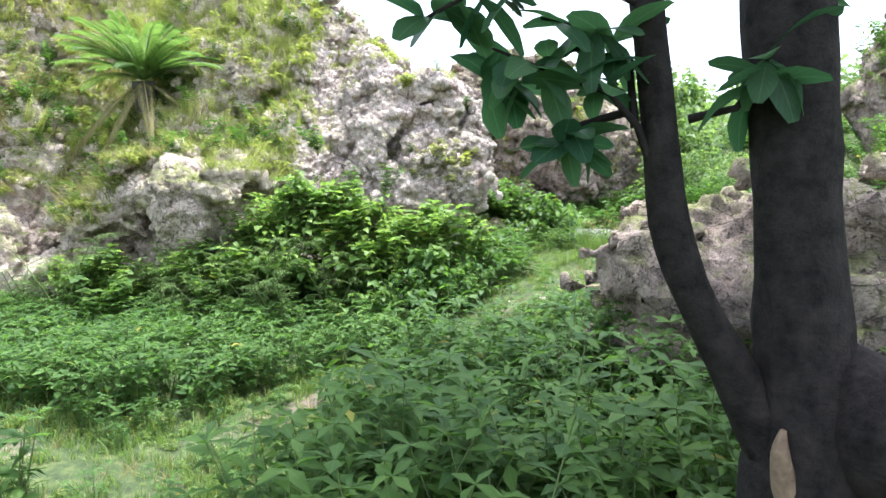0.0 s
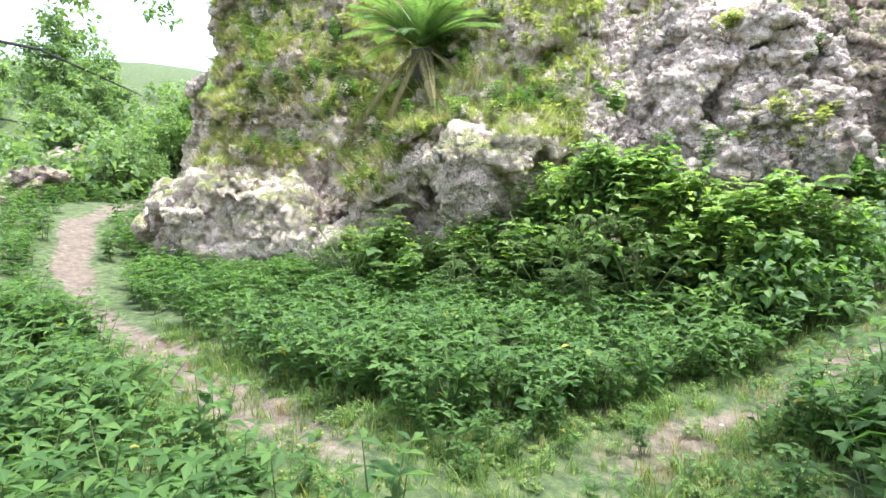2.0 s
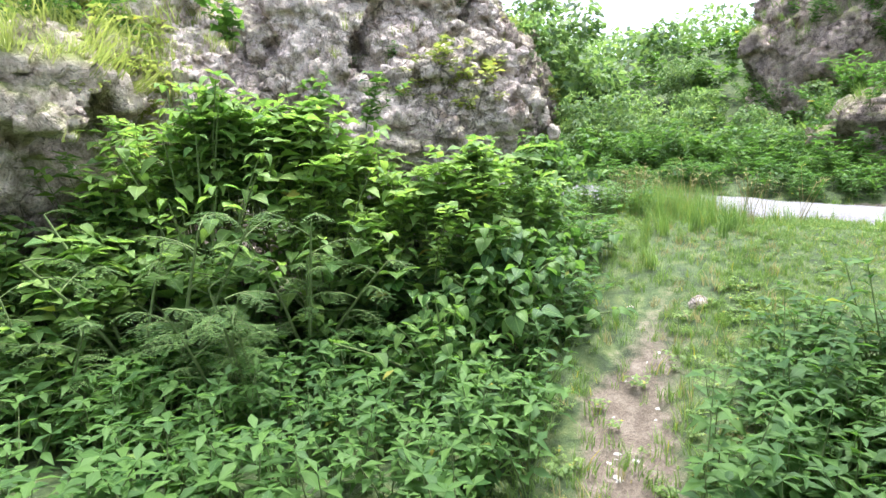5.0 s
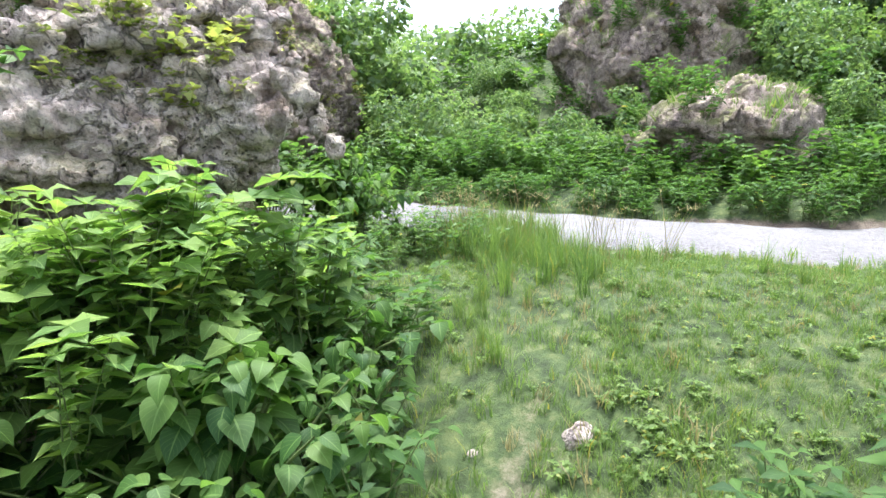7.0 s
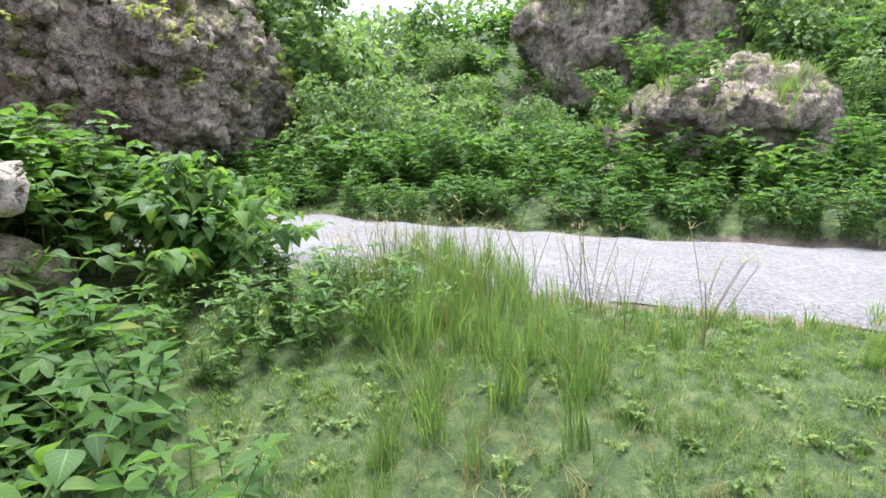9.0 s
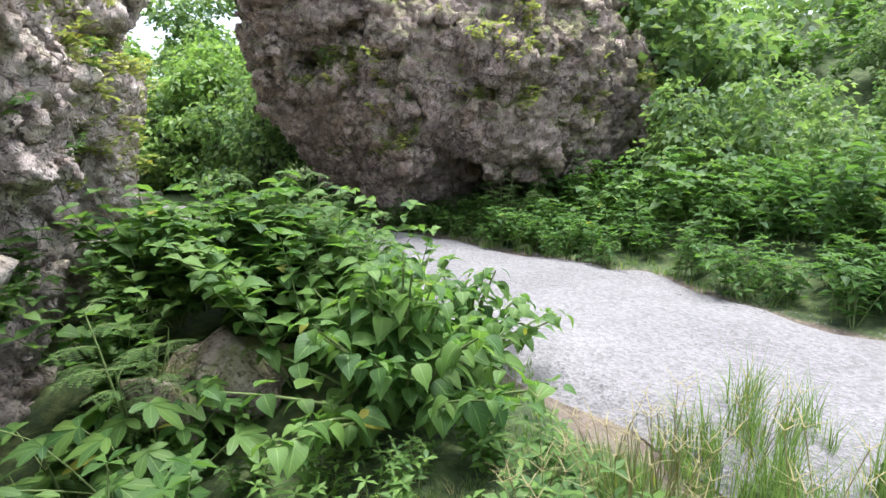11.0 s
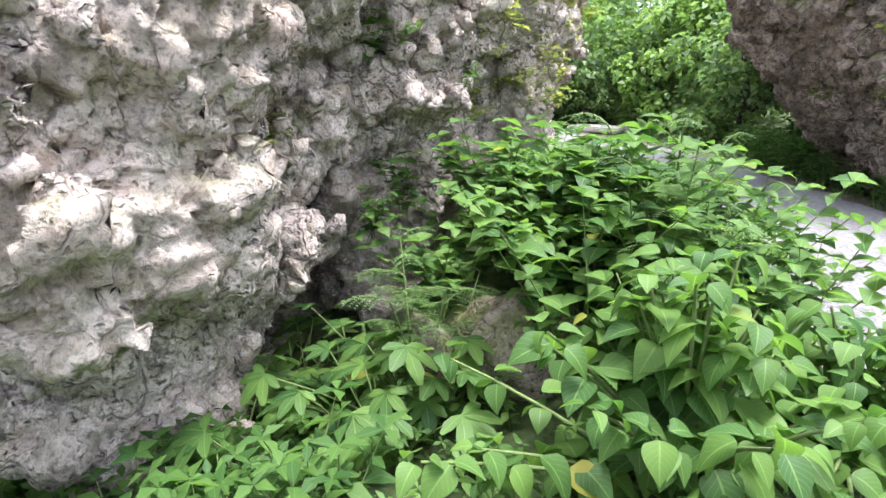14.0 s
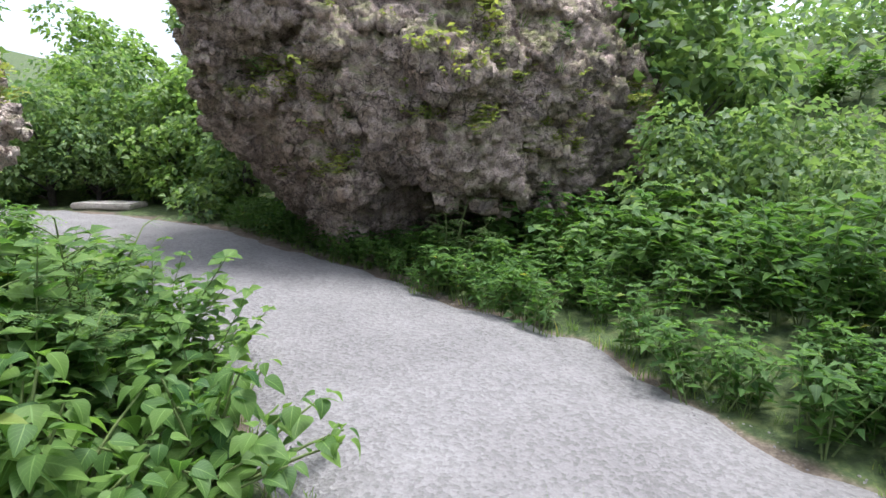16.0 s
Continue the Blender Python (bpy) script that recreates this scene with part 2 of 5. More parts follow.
HERB = leaf_material("herb_leaf", (0.032, 0.082, 0.019), (0.098, 0.18, 0.036), (1.5, 1.6, 0.9), 0.2, 0.6, 0.005)
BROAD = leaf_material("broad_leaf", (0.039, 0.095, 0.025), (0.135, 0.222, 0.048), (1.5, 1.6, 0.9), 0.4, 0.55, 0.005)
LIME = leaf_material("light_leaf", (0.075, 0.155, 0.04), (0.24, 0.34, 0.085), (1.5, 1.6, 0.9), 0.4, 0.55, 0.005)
FERNY = leaf_material("pinnate_leaf", (0.055, 0.11, 0.04), (0.165, 0.25, 0.07), (1.4, 1.5, 0.9), 0.1, 0.5)
GRASS = leaf_material("grass_blade", (0.078, 0.14, 0.034), (0.195, 0.27, 0.075), (1.4, 1.5, 0.9), 0.0, 0.5, 0.06)
DRY = leaf_material("dry_grass", (0.22, 0.19, 0.08), (0.36, 0.31, 0.15), (1.2, 1.2, 1.0), 0.0, 0.7)
WOODS = leaf_material("woodland_leaf", (0.065, 0.125, 0.055), (0.195, 0.27, 0.095), (1.5, 1.6, 0.9), 0.0, 0.5)
STEM = plain_material("green_stem", (0.08, 0.12, 0.03), (0.16, 0.2, 0.06), 30)
BARK = plain_material("bark", (0.03, 0.025, 0.022), (0.10, 0.085, 0.075), 22, 0.9, 0.015, 0.9)


def ground_material():
    m, n, l, b = material("earth", 0.95)
    p = place(n)
    big, fine, grit = noise_node(n, l, 1.3, 5, 0.6, p), noise_node(n, l, 9, 8, 0.7, p), noise_node(n, l, 60, 5, 0.7, p)
    soil = ramp(n, l, maths(n, l, "ADD", maths(n, l, "MULTIPLY", fine, 0.6), maths(n, l, "MULTIPLY", grit, 0.4)), [(0.34, (0.06, 0.044, 0.03)), (0.5, (0.14, 0.106, 0.075)), (0.66, (0.26, 0.212, 0.165))])
    litter = ramp(n, l, fine, [(0.35, (0.025, 0.035, 0.012)), (0.5, (0.06, 0.09, 0.025)), (0.65, (0.13, 0.15, 0.05))])
    a = n.new("ShaderNodeAttribute")
    a.attribute_name = "bare"
    cut = maths(n, l, "ADD", a.outputs["Fac"], maths(n, l, "MULTIPLY", maths(n, l, "SUBTRACT", fine, 0.5), 0.9))
    l.new(mix(n, l, ramp(n, l, cut, [(0.35, (0, 0, 0)), (0.62, (1, 1, 1))]), litter, soil), b.inputs["Base Color"])
    bump(n, l, b, maths(n, l, "ADD", fine, maths(n, l, "MULTIPLY", grit, 0.5)), 0.8, 0.03)
    return m


def road_material():
    m, n, l, b = material("crushed_coral", 0.9)
    p = place(n)
    v = n.new("ShaderNodeTexVoronoi")
    v.inputs["Scale"].default_value = 42
    l.new(p, v.inputs["Vector"])
    big, grit = noise_node(n, l, 1.2, 5, 0.6, p), noise_node(n, l, 70, 5, 0.7, p)
    col = ramp(n, l, maths(n, l, "ADD", maths(n, l, "MULTIPLY", big, 0.5), maths(n, l, "MULTIPLY", grit, 0.5)), [(0.33, (0.10, 0.092, 0.086)), (0.5, (0.175, 0.162, 0.154)), (0.68, (0.265, 0.25, 0.24))])
    s = n.new("ShaderNodeSeparateXYZ")
    l.new(v.outputs["Color"], s.inputs[0])
    col = mix(n, l, 0.35, col, ramp(n, l, s.outputs["X"], [(0.1, (0.14, 0.13, 0.122)), (0.8, (0.32, 0.305, 0.294))]))
    l.new(col, b.inputs["Base Color"])
    bump(n, l, b, maths(n, l, "ADD", v.outputs["Distance"], grit), 0.7, 0.02)
    return m


EARTH, CORAL = ground_material(), road_material()

# ---- the ground ----
ROAD = [(10.5, -4.0, 0.5), (7.9, 2.5, 0.68), (5.8, 6.7, 0.79), (4.5, 8.9, 0.87), (3.5, 10.8, 0.98), (2.6, 12.15, 1.05), (1.6, 13.3, 1.07), (0.1, 14.9, 1.1), (-1.5, 16.7, 1.1), (-3.4, 17.8, 1.1), (-6.2, 18.4, 1.1), (-9.5, 18.6, 1.1)]
TRAIL = [(0.4, -4.0, 0.2), (0.0, 0.0, 0.1), (-1.6, 2.0, 0.1), (-1.9, 3.4, 0.2), (-1.0, 4.9, 0.7), (0.05, 6.1, 0.85), (1.0, 6.9, 0.35), (2.0, 7.6, 0.1)]     # x, y, how bare
TRAIL_W = [(-2.2, 3.3, 0.1), (-3.3, 3.7, 0.75), (-5.2, 4.6, 0.85), (-7.4, 5.6, 0.85), (-9.6, 6.9, 0.85), (-11.6, 8.6, 0.85), (-13.5, 11.5, 0.85), (-17, 15, 0.85)]


def ground(x, y):
    x, y = np.asarray(x, dtype=float), np.asarray(y, dtype=float)
    d, rz = polyline_distance(x, y, ROAD)
    z = rz * smooth(6.3, 2.1, d)
    z = np.where(d < 1.3, rz, z)
    east = (x - 5.2) * 0.92 + (y - 6.9) * 0.38        # past the road's line
    z = z + smooth(1.2, 2.6, east) * 0.35 + smooth(2.2, 16, east) * 5.5
    north = y - 21.0 - 0.2 * (x + 4)
    z = np.where(north > -6, np.maximum(z, 1.1 * smooth(-6, -2, north)), z) + smooth(0, 22, north) * 3.5
    z = z + smooth(-7.5, -14, x) * 1.0 + smooth(-14, -40, x) * 5
    hollow = np.exp(-(((x + 0.1) / 0.9) ** 2 + ((y - 9.75) / 0.8) ** 2))
    z = z - 0.3 * hollow
    rough = 0.05 * fbm(x * 0.7, y * 0.7, 0 * x, 3, 3) + 0.02 * value_noise(x * 4, y * 4, 0 * x, 9)
    flat = smooth(1.0, 1.6, d)
    return z + rough * (0.25 + 0.75 * flat)


def near_axis(a, b, step, far):
    inner = np.arange(a, b + step, step)
    out = step * 1.25 ** np.arange(1, 45)
    out = np.cumsum(out)
    out = out[out < far]
    return np.concatenate([a - out[::-1], inner, b + out])


def build_ground():
    xs, ys = near_axis(-12, 9, 0.11, 1500), near_axis(-2, 17, 0.11, 1500)
    X, Y = np.meshgrid(xs, ys, indexing="ij")
    Z = ground(X, Y)
    d1, worn = polyline_distance(X, Y, TRAIL)
    d2, worn_w = polyline_distance(X, Y, TRAIL_W)
    dr, _ = polyline_distance(X, Y, ROAD)
    wob = 0.12 * fbm(X * 1.3, Y * 1.3, 0 * X, 3, 21)
    bare = np.maximum(smooth(0.48, 0.0, d1 + wob) * worn, smooth(0.45, 0.05, d2 + wob) * worn_w)
    bare = np.maximum(bare, smooth(1.45, 1.15, dr + wob))
    Z = Z - 0.05 * bare
    i = np.arange(X.size).reshape(X.shape)
    F = np.stack([i[:-1, :-1], i[1:, :-1], i[1:, 1:], i[:-1, 1:]], -1).reshape(-1, 4)
    me = mesh_from("ground", np.stack([X, Y, Z], -1).reshape(-1, 3), F, [EARTH], attr={"bare": bare.ravel()})
    tagged(new("ground", me), "uneven earth with leaf litter and a worn dirt footpath", "ground", kind="structure")


build_ground()


def build_road():
    pts = [Vector(p) for p in ROAD]
    line = []
    for a, b in zip(pts, pts[1:]):
        k = max(2, int((b - a).length / 0.12))
        line += [a.lerp(b, s / k) for s in range(k)]
    P = np.array([p[:] for p in line])
    for _ in range(60):
        P[1:-1] = (P[:-2] + P[1:-1] * 2 + P[2:]) / 4
    T = np.gradient(P[:, :2], axis=0)
    T /= np.linalg.norm(T, axis=1)[:, None]
    N = np.stack([-T[:, 1], T[:, 0]], 1)
    k = 21
    s = np.linspace(-1, 1, k)
    arc = np.arange(len(P)) * 0.12
    half = 1.2 + 0 * arc
    left = half + 0.1 * value_noise(arc * 0.9, 0 * arc, 0 * arc, 4) + 0.07 * value_noise(arc * 4, 0 * arc, 0 * arc, 5)
    right = half + 0.1 * value_noise(arc * 0.8, 0 * arc + 5, 0 * arc, 6) + 0.07 * value_noise(arc * 4, 0 * arc + 9, 0 * arc, 7)
    w = np.where(s[None, :] > 0, s[None, :] * left[:, None], s[None, :] * right[:, None])
    X, Y = P[:, 0:1] + N[:, 0:1] * w, P[:, 1:2] + N[:, 1:2] * w
    edge = np.abs(s)[None, :] ** 6
    Z = ground(X, Y) + 0.03 - 0.075 * edge + 0.012 * fbm(X * 3, Y * 3, 0 * X, 3, 31)
    i = np.arange(X.size).reshape(X.shape)
    F = np.stack([i[:-1, :-1], i[:-1, 1:], i[1:, 1:], i[1:, :-1]], -1).reshape(-1, 4)[:, ::-1]
    tagged(new("road", mesh_from("road", np.stack([X, Y, Z], -1).reshape(-1, 3), F, [CORAL])), "narrow lane of pale crushed coral gravel", "road", kind="structure")


build_road()


# ---- rocks: solids given by a distance function, skinned on a grid ----
def skin(field, lo, hi, step):
    """Vertices and quads of the surface where field is zero, by surface nets."""
    ax = [np.arange(a, b + step, step) for a, b in zip(lo, hi)]
    X, Y, Z = np.meshgrid(*ax, indexing="ij")
    V = field(X, Y, Z)
    inside = V < 0
    corner = [(i, j, k) for i in (0, 1) for j in (0, 1) for k in (0, 1)]
    n = np.array(V.shape) - 1

    def at(A, c):
        return A[c[0]:c[0] + n[0], c[1]:c[1] + n[1], c[2]:c[2] + n[2]]
    count = sum(at(inside, c).astype(np.int8) for c in corner)
    mixed = (count > 0) & (count < 8)
    ids = np.full(mixed.shape, -1)
    cellsxyz = np.argwhere(mixed)
    ids[mixed] = np.arange(len(cellsxyz))
    total, hits = np.zeros((len(cellsxyz), 3)), np.zeros(len(cellsxyz))
    for a in range(8):
        for b in range(a + 1, 8):
            ca, cb = np.array(corner[a]), np.array(corner[b])
            if np.abs(ca - cb).sum() != 1:
                continue
            va, vb = at(V, corner[a])[mixed], at(V, corner[b])[mixed]
            cross = (va < 0) != (vb < 0)
            t = np.where(cross, va / np.where(cross, va - vb, 1), 0)
            total += np.where(cross[:, None], ca + t[:, None] * (cb - ca), 0)
            hits += cross
    verts = (cellsxyz + total / hits[:, None]) * step + np.array(lo)
    quads = []
    for axis in range(3):
        u, v = [(1, 2), (2, 0), (0, 1)][axis]
        sl0, sl1 = [slice(None)] * 3, [slice(None)] * 3
        sl0[axis], sl1[axis] = slice(0, -1), slice(1, None)
        change = inside[tuple(sl0)] != inside[tuple(sl1)]
        starts = inside[tuple(sl0)]
        e = np.argwhere(change)
        ok = (e[:, u] > 0) & (e[:, v] > 0) & (e[:, u] < n[u]) & (e[:, v] < n[v])
        e = e[ok]
        out = starts[change][ok]
        du, dv = np.eye(3, dtype=int)[u], np.eye(3, dtype=int)[v]
        q = np.stack([ids[tuple(c.T)] for c in (e - du - dv, e - dv, e, e - du)], 1)
        q[~out] = q[~out][:, ::-1]
        quads.append(q)
    return verts, np.concatenate(quads)


def karst(X, Y, Z, d, depth=1.0, k=0, band=0.62, fine=True):
    """Weathered limestone: lumps, ledges and pits added to the solid d."""
    near = np.abs(d) < band
    x, y, z = X[near], Y[near], Z[near]
    wx = 0.22 * value_noise(x * 1.7, y * 1.7, z * 1.7, k + 40)
    wz = 0.22 * value_noise(x * 1.7, y * 1.7, z * 1.7, k + 41)
    e = -0.16 * fbm(x * 0.9, y * 0.9, z * 0.9, 2, k)
    e = e + 0.30 * facets((x + wx) * 1.25, (y + wz) * 1.25, (z + wx) * 1.5, k + 11)
    e = e + 0.09 * facets((x + wx) * 3.4, (y + wz) * 3.4, z * 4.2, k + 21)
    e = e + 0.05 * ridged((x + wx) * 2.2, y * 2.2, (z + wz) * 2.6, k + 7)
    e = e + 0.04 * ridged(x * 6, y * 6, z * 7, k + 9)
    if fine:
        e = e + 0.05 * facets(x * 7.5, y * 7.5, z * 8.5, k + 31)
        e = e + 0.03 * (0.5 - cells(x * 10.0, y * 10.0, z * 11.0, k + 15))
    d = d.copy()
    d[near] += e * depth
    return d


def smax(a, b, r):
    h = np.clip(0.5 + 0.5 * (a - b) / r, 0, 1)
    return b + (a - b) * h + r * h * (1 - h)


def smin(a, b, r):
    return -smax(-a, -b, r)


def ball(X, Y, Z, c, r):
    q = np.sqrt(((X - c[0]) / r[0]) ** 2 + ((Y - c[1]) / r[1]) ** 2 + ((Z - c[2]) / r[2]) ** 2)
    return (q - 1) * min(r)


def massif(X, Y, Z):
    """The big crag: a sloping face to the south, an overhanging prow and wall to the east, a tower to the west."""
    I = np.interp
    foot = I(X, [-11, -9.6, -8.3, -6.6, -5.9, -5.2, -4.2, -3.0, -1.5, 0.7], [10.4, 9.4, 8.5, 8.7, 9.2, 8.5, 8.1, 8.2, 8.5, 8.9])
    lean = I(X, [-11, -8.6, -6.6, -5.2, -3.8, -1.8, -0.5, 0.7], [0.16, 0.42, 0.72, 0.62, 0.62, 0.55, 0.2, 0.08])
    front = foot + lean * np.maximum(Z - 0.6, 0)
    front = front - I(X, [-2.0, -0.6, 0.2, 0.9], [0, 0.45, 0.65, 0.7]) * np.exp(-((Z - 1.85) / 0.8) ** 2)
    d = (front - Y) * 0.82
    wall = I(Y, [8.0, 8.5, 8.9, 9.2, 9.7, 10.2, 11.0, 12.3, 13.2], [0.48, 0.54, 0.52, 0.28, -0.1, -0.42, -0.56, -0.5, -1.3])
    wall = wall + I(Z, [0.2, 1.1, 1.6, 2.6, 4.0], [-0.6, -0.3, 0.0, 0.1, 0.0]) + smooth(8.7, 9.2, Y) * I(Z, [1.6, 2.6, 3.6], [0, 0.16, 0.12])
    d = smax(d, (X - wall) * 0.9, 0.18)
    top = I(X, [-11, -9.8, -8.4, -6.5, -4.0, -1.8, -0.7, 0.3, 0.9], [7.0, 9.6, 9.2, 7.2, 5.9, 5.0, 3.8, 3.15, 2.85])
    d = smax(d, (Z - top) * 0.75, 0.5)
    d = smax(d, -(X + 11.8 - 0.37 * Z), 0.4)
    d = smax(d, Y - 13.4, 0.4)
    # boulders built into the foot
    d = smin(d, ball(X, Y, Z, (-3.6, 8.35, 1.6), (0.92, 0.78, 0.68)), 0.15)
    d = smin(d, ball(X, Y, Z, (-5.35, 8.35, 0.25), (0.5, 0.55, 0.65)), 0.1)
    d = smin(d, ball(X, Y, Z, (-5.1, 8.9, 1.35), (0.7, 0.8, 0.6)), 0.15)
    d = smin(d, ball(X, Y, Z, (-7.7, 8.7, 0.5), (1.7, 0.8, 1.0)), 0.25)
    d = smin(d, ball(X, Y, Z, (-9.3, 9.2, 0.6), (1.0, 0.8, 1.0)), 0.25)
    # crevice and the cave behind the shrubs
    d = smax(d, -ball(X, Y, Z, (-6.0, 8.8, 0.7), (0.32, 1.0, 1.0)), 0.12)
    d = smax(d, -ball(X, Y, Z, (-0.5, 10.1, 0.75), (1.0, 0.6, 0.62)), 0.15)
    return d


def boulder_b(X, Y, Z):
    d = ball(X, Y, Z, (2.0, 17.6, 2.8), (3.9, 3.3, 3.05))
    d = smax(d, (14.55 - Y) * 0.9 + 0.05 * (X - 2), 0.4)
    d = smax(d, (0.25 - X) + 0.33 * (2.6 - Z), 0.3)
    d = smax(d, (X - 5.3) * 0.8 + (14.9 - Y) * 0.5 + 0.2 * (Z - 2), 0.3)
    d = smin(d, ball(X, Y, Z, (2.5, 15.2, 2.8), (1.7, 0.85, 1.0)), 0.25)
    d = smax(d, (15.9 - X - 0.92 * Y) * 0.73 - 0.5 * (Z - 1.1), 0.25)       # leans out over the lane's edge
    d = smin(d, ball(X, Y, Z, (0.9, 15.7, 3.9), (1.2, 1.0, 1.3)), 0.3)
    d = smax(d, -ball(X, Y, Z, (2.9, 14.7, 1.2), (1.5, 1.1, 0.75)), 0.2)
    return d


def boulder_c(X, Y, Z):
    d = ball(X, Y, Z, (8.9, 9.7, 1.7), (1.6, 1.2, 1.0))
    return smin(d, ball(X, Y, Z, (12.6, 13.4, 3.8), (2.7, 2.2, 3.2)), 0.5)


def vertex_normals(V, F):
    n = np.cross(V[F[:, 2]] - V[F[:, 0]], V[F[:, 3]] - V[F[:, 1]])
    out = np.stack([np.bincount(F.ravel(), np.repeat(n[:, i], 4), len(V)) for i in range(3)], 1)
    return out / (np.linalg.norm(out, axis=1)[:, None] + 1e-9)


def weather(V, F, n, depth, k, eye, box):
    """Splits the quads that face the walk n by n and carves sharp ridges and pits into them."""
    N = vertex_normals(V, F)
    mid, mn = V[F].mean(1), N[F].mean(1)
    to = np.array(eye) - mid
    seen = ((to * mn).sum(1) > -0.3 * np.linalg.norm(to, axis=1)) & (mid > np.array(box[:3])).all(1) & (mid < np.array(box[3:])).all(1)
    G, back = F[seen], F[~seen]
    a = np.arange(n + 1) / n
    u, v = (q.ravel()[None, :, None] for q in np.meshgrid(a, a, indexing="ij"))

    def spread(A):
        A = A[G][:, :, None]
        return (A[:, 0] * (1 - u) * (1 - v) + A[:, 1] * u * (1 - v) + A[:, 2] * u * v + A[:, 3] * (1 - u) * v).reshape(-1, 3)
    P, Q = spread(V), spread(N)
    key = (np.round((P + 60) * 4000).astype(np.int64) * np.array([1, 1 << 20, 1 << 40])).sum(1)
    _, first, same = np.unique(key, return_index=True, return_inverse=True)
    P, Q = P[first], Q[first]

    def carve(x, y, z):
        wx, wy = 0.06 * value_noise(x * 6, y * 6, z * 6, k + 1), 0.06 * value_noise(x * 6, y * 6, z * 6, k + 2)
        e = 0.024 * ridged((x + wx) * 5, (y + wy) * 5, z * 6.5, k + 3) + 0.028 * ridged((x + wx) * 11, (y + wy) * 11, (z + wx) * 13, k + 4)
        e = e + 0.020 * ridged(x * 23, y * 23, z * 26, k + 5) + 0.010 * value_noise(x * 45, y * 45, z * 45, k + 6)
        pit = np.clip(0.42 - cells((x + wx) * 9, (y + wy) * 9, (z + wy) * 9, k + 7), 0, 1)
        return depth * (e - 0.09 * pit * smooth(-0.3, 0.4, value_noise(x * 1.6, y * 1.6, z * 1.6, k + 8)))
    P = P + Q * carve(*P.T)[:, None]
    rim = np.unique(back)
    V = V.copy()
    V[rim] += N[rim] * carve(*V[rim].T)[:, None]
    i = np.arange((n + 1) ** 2).reshape(n + 1, n + 1)
    cell = np.stack([i[:-1, :-1], i[1:, :-1], i[1:, 1:], i[:-1, 1:]], -1).reshape(-1, 4)
    F2 = same.ravel()[(cell[None] + (np.arange(len(G)) * (n + 1) ** 2)[:, None, None]).reshape(-1, 4)]
    return np.concatenate([P, V]), np.concatenate([F2, back + len(P)])


def build_rock(name, blocks, mat, label="", category="rock", parent=None, split=1, depth=1.0, eye=(0.5, 4.5, 2.5), box=(-99, -99, -99, 99, 99, 99)):
    allv, allf, base = [], [], 0
    for field, lo, hi, step in blocks:
        v, f = skin(field, lo, hi, step)
        allv.append(v), allf.append(f + base)
        base += len(v)
    V, F = np.concatenate(allv), np.concatenate(allf)
    no = vertex_normals(V, F)
    me = mesh_from(name, *(weather(V, F, split, depth, 500, eye, box) if split > 1 else (V, F)), [mat])
    ob = new(name, me)
    if parent:
        ob.parent = parent
    else:
        tagged(ob, label, category)
    return V, no


CRAG_ROOT = tagged(new("limestone_crag"), "tall pale grey and pinkish limestone crag, pitted and overgrown", "rock")
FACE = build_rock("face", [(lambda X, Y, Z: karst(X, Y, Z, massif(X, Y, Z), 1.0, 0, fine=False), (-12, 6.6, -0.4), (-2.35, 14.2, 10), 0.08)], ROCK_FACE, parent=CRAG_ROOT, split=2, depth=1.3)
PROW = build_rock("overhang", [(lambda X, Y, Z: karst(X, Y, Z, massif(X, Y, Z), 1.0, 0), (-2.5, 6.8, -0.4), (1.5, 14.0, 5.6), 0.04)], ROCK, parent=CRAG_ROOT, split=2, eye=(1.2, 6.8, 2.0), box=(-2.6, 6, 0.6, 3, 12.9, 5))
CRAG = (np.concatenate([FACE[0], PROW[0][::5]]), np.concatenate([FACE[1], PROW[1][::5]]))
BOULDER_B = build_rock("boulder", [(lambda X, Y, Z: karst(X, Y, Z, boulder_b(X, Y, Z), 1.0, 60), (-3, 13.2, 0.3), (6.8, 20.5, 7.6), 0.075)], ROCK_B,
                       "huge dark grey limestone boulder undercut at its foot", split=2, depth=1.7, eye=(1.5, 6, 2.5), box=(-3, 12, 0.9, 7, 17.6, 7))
BOULDER_C = build_rock("rock_outcrop", [(lambda X, Y, Z: karst(X, Y, Z, boulder_c(X, Y, Z), 1.0, 90, fine=False), (6.8, 8, 0), (16.2, 16.8, 8), 0.11)], ROCK_B,
                       "grey limestone outcrop half covered by shrubs", split=2, depth=1.3)

# ---- plants: templates of quads, set out by the thousand ----
class Shape:
    """Vertices, quads, leaf coordinates and material slots that grow as pieces are added."""

    def __init__(self):
        self.v, self.f, self.u, self.s, self.n = [], [], [], [], 0

    def add(self, v, f, u=None, slot=0):
        self.v.append(v), self.f.append(f + self.n), self.s.append(np.full(len(f), slot))
        self.u.append(u if u is not None else np.full((len(v), 2), 0.25))
        self.n += len(v)
        return self

    def arrays(self):
        return np.concatenate(self.v), np.concatenate(self.f), np.concatenate(self.u), np.concatenate(self.s)


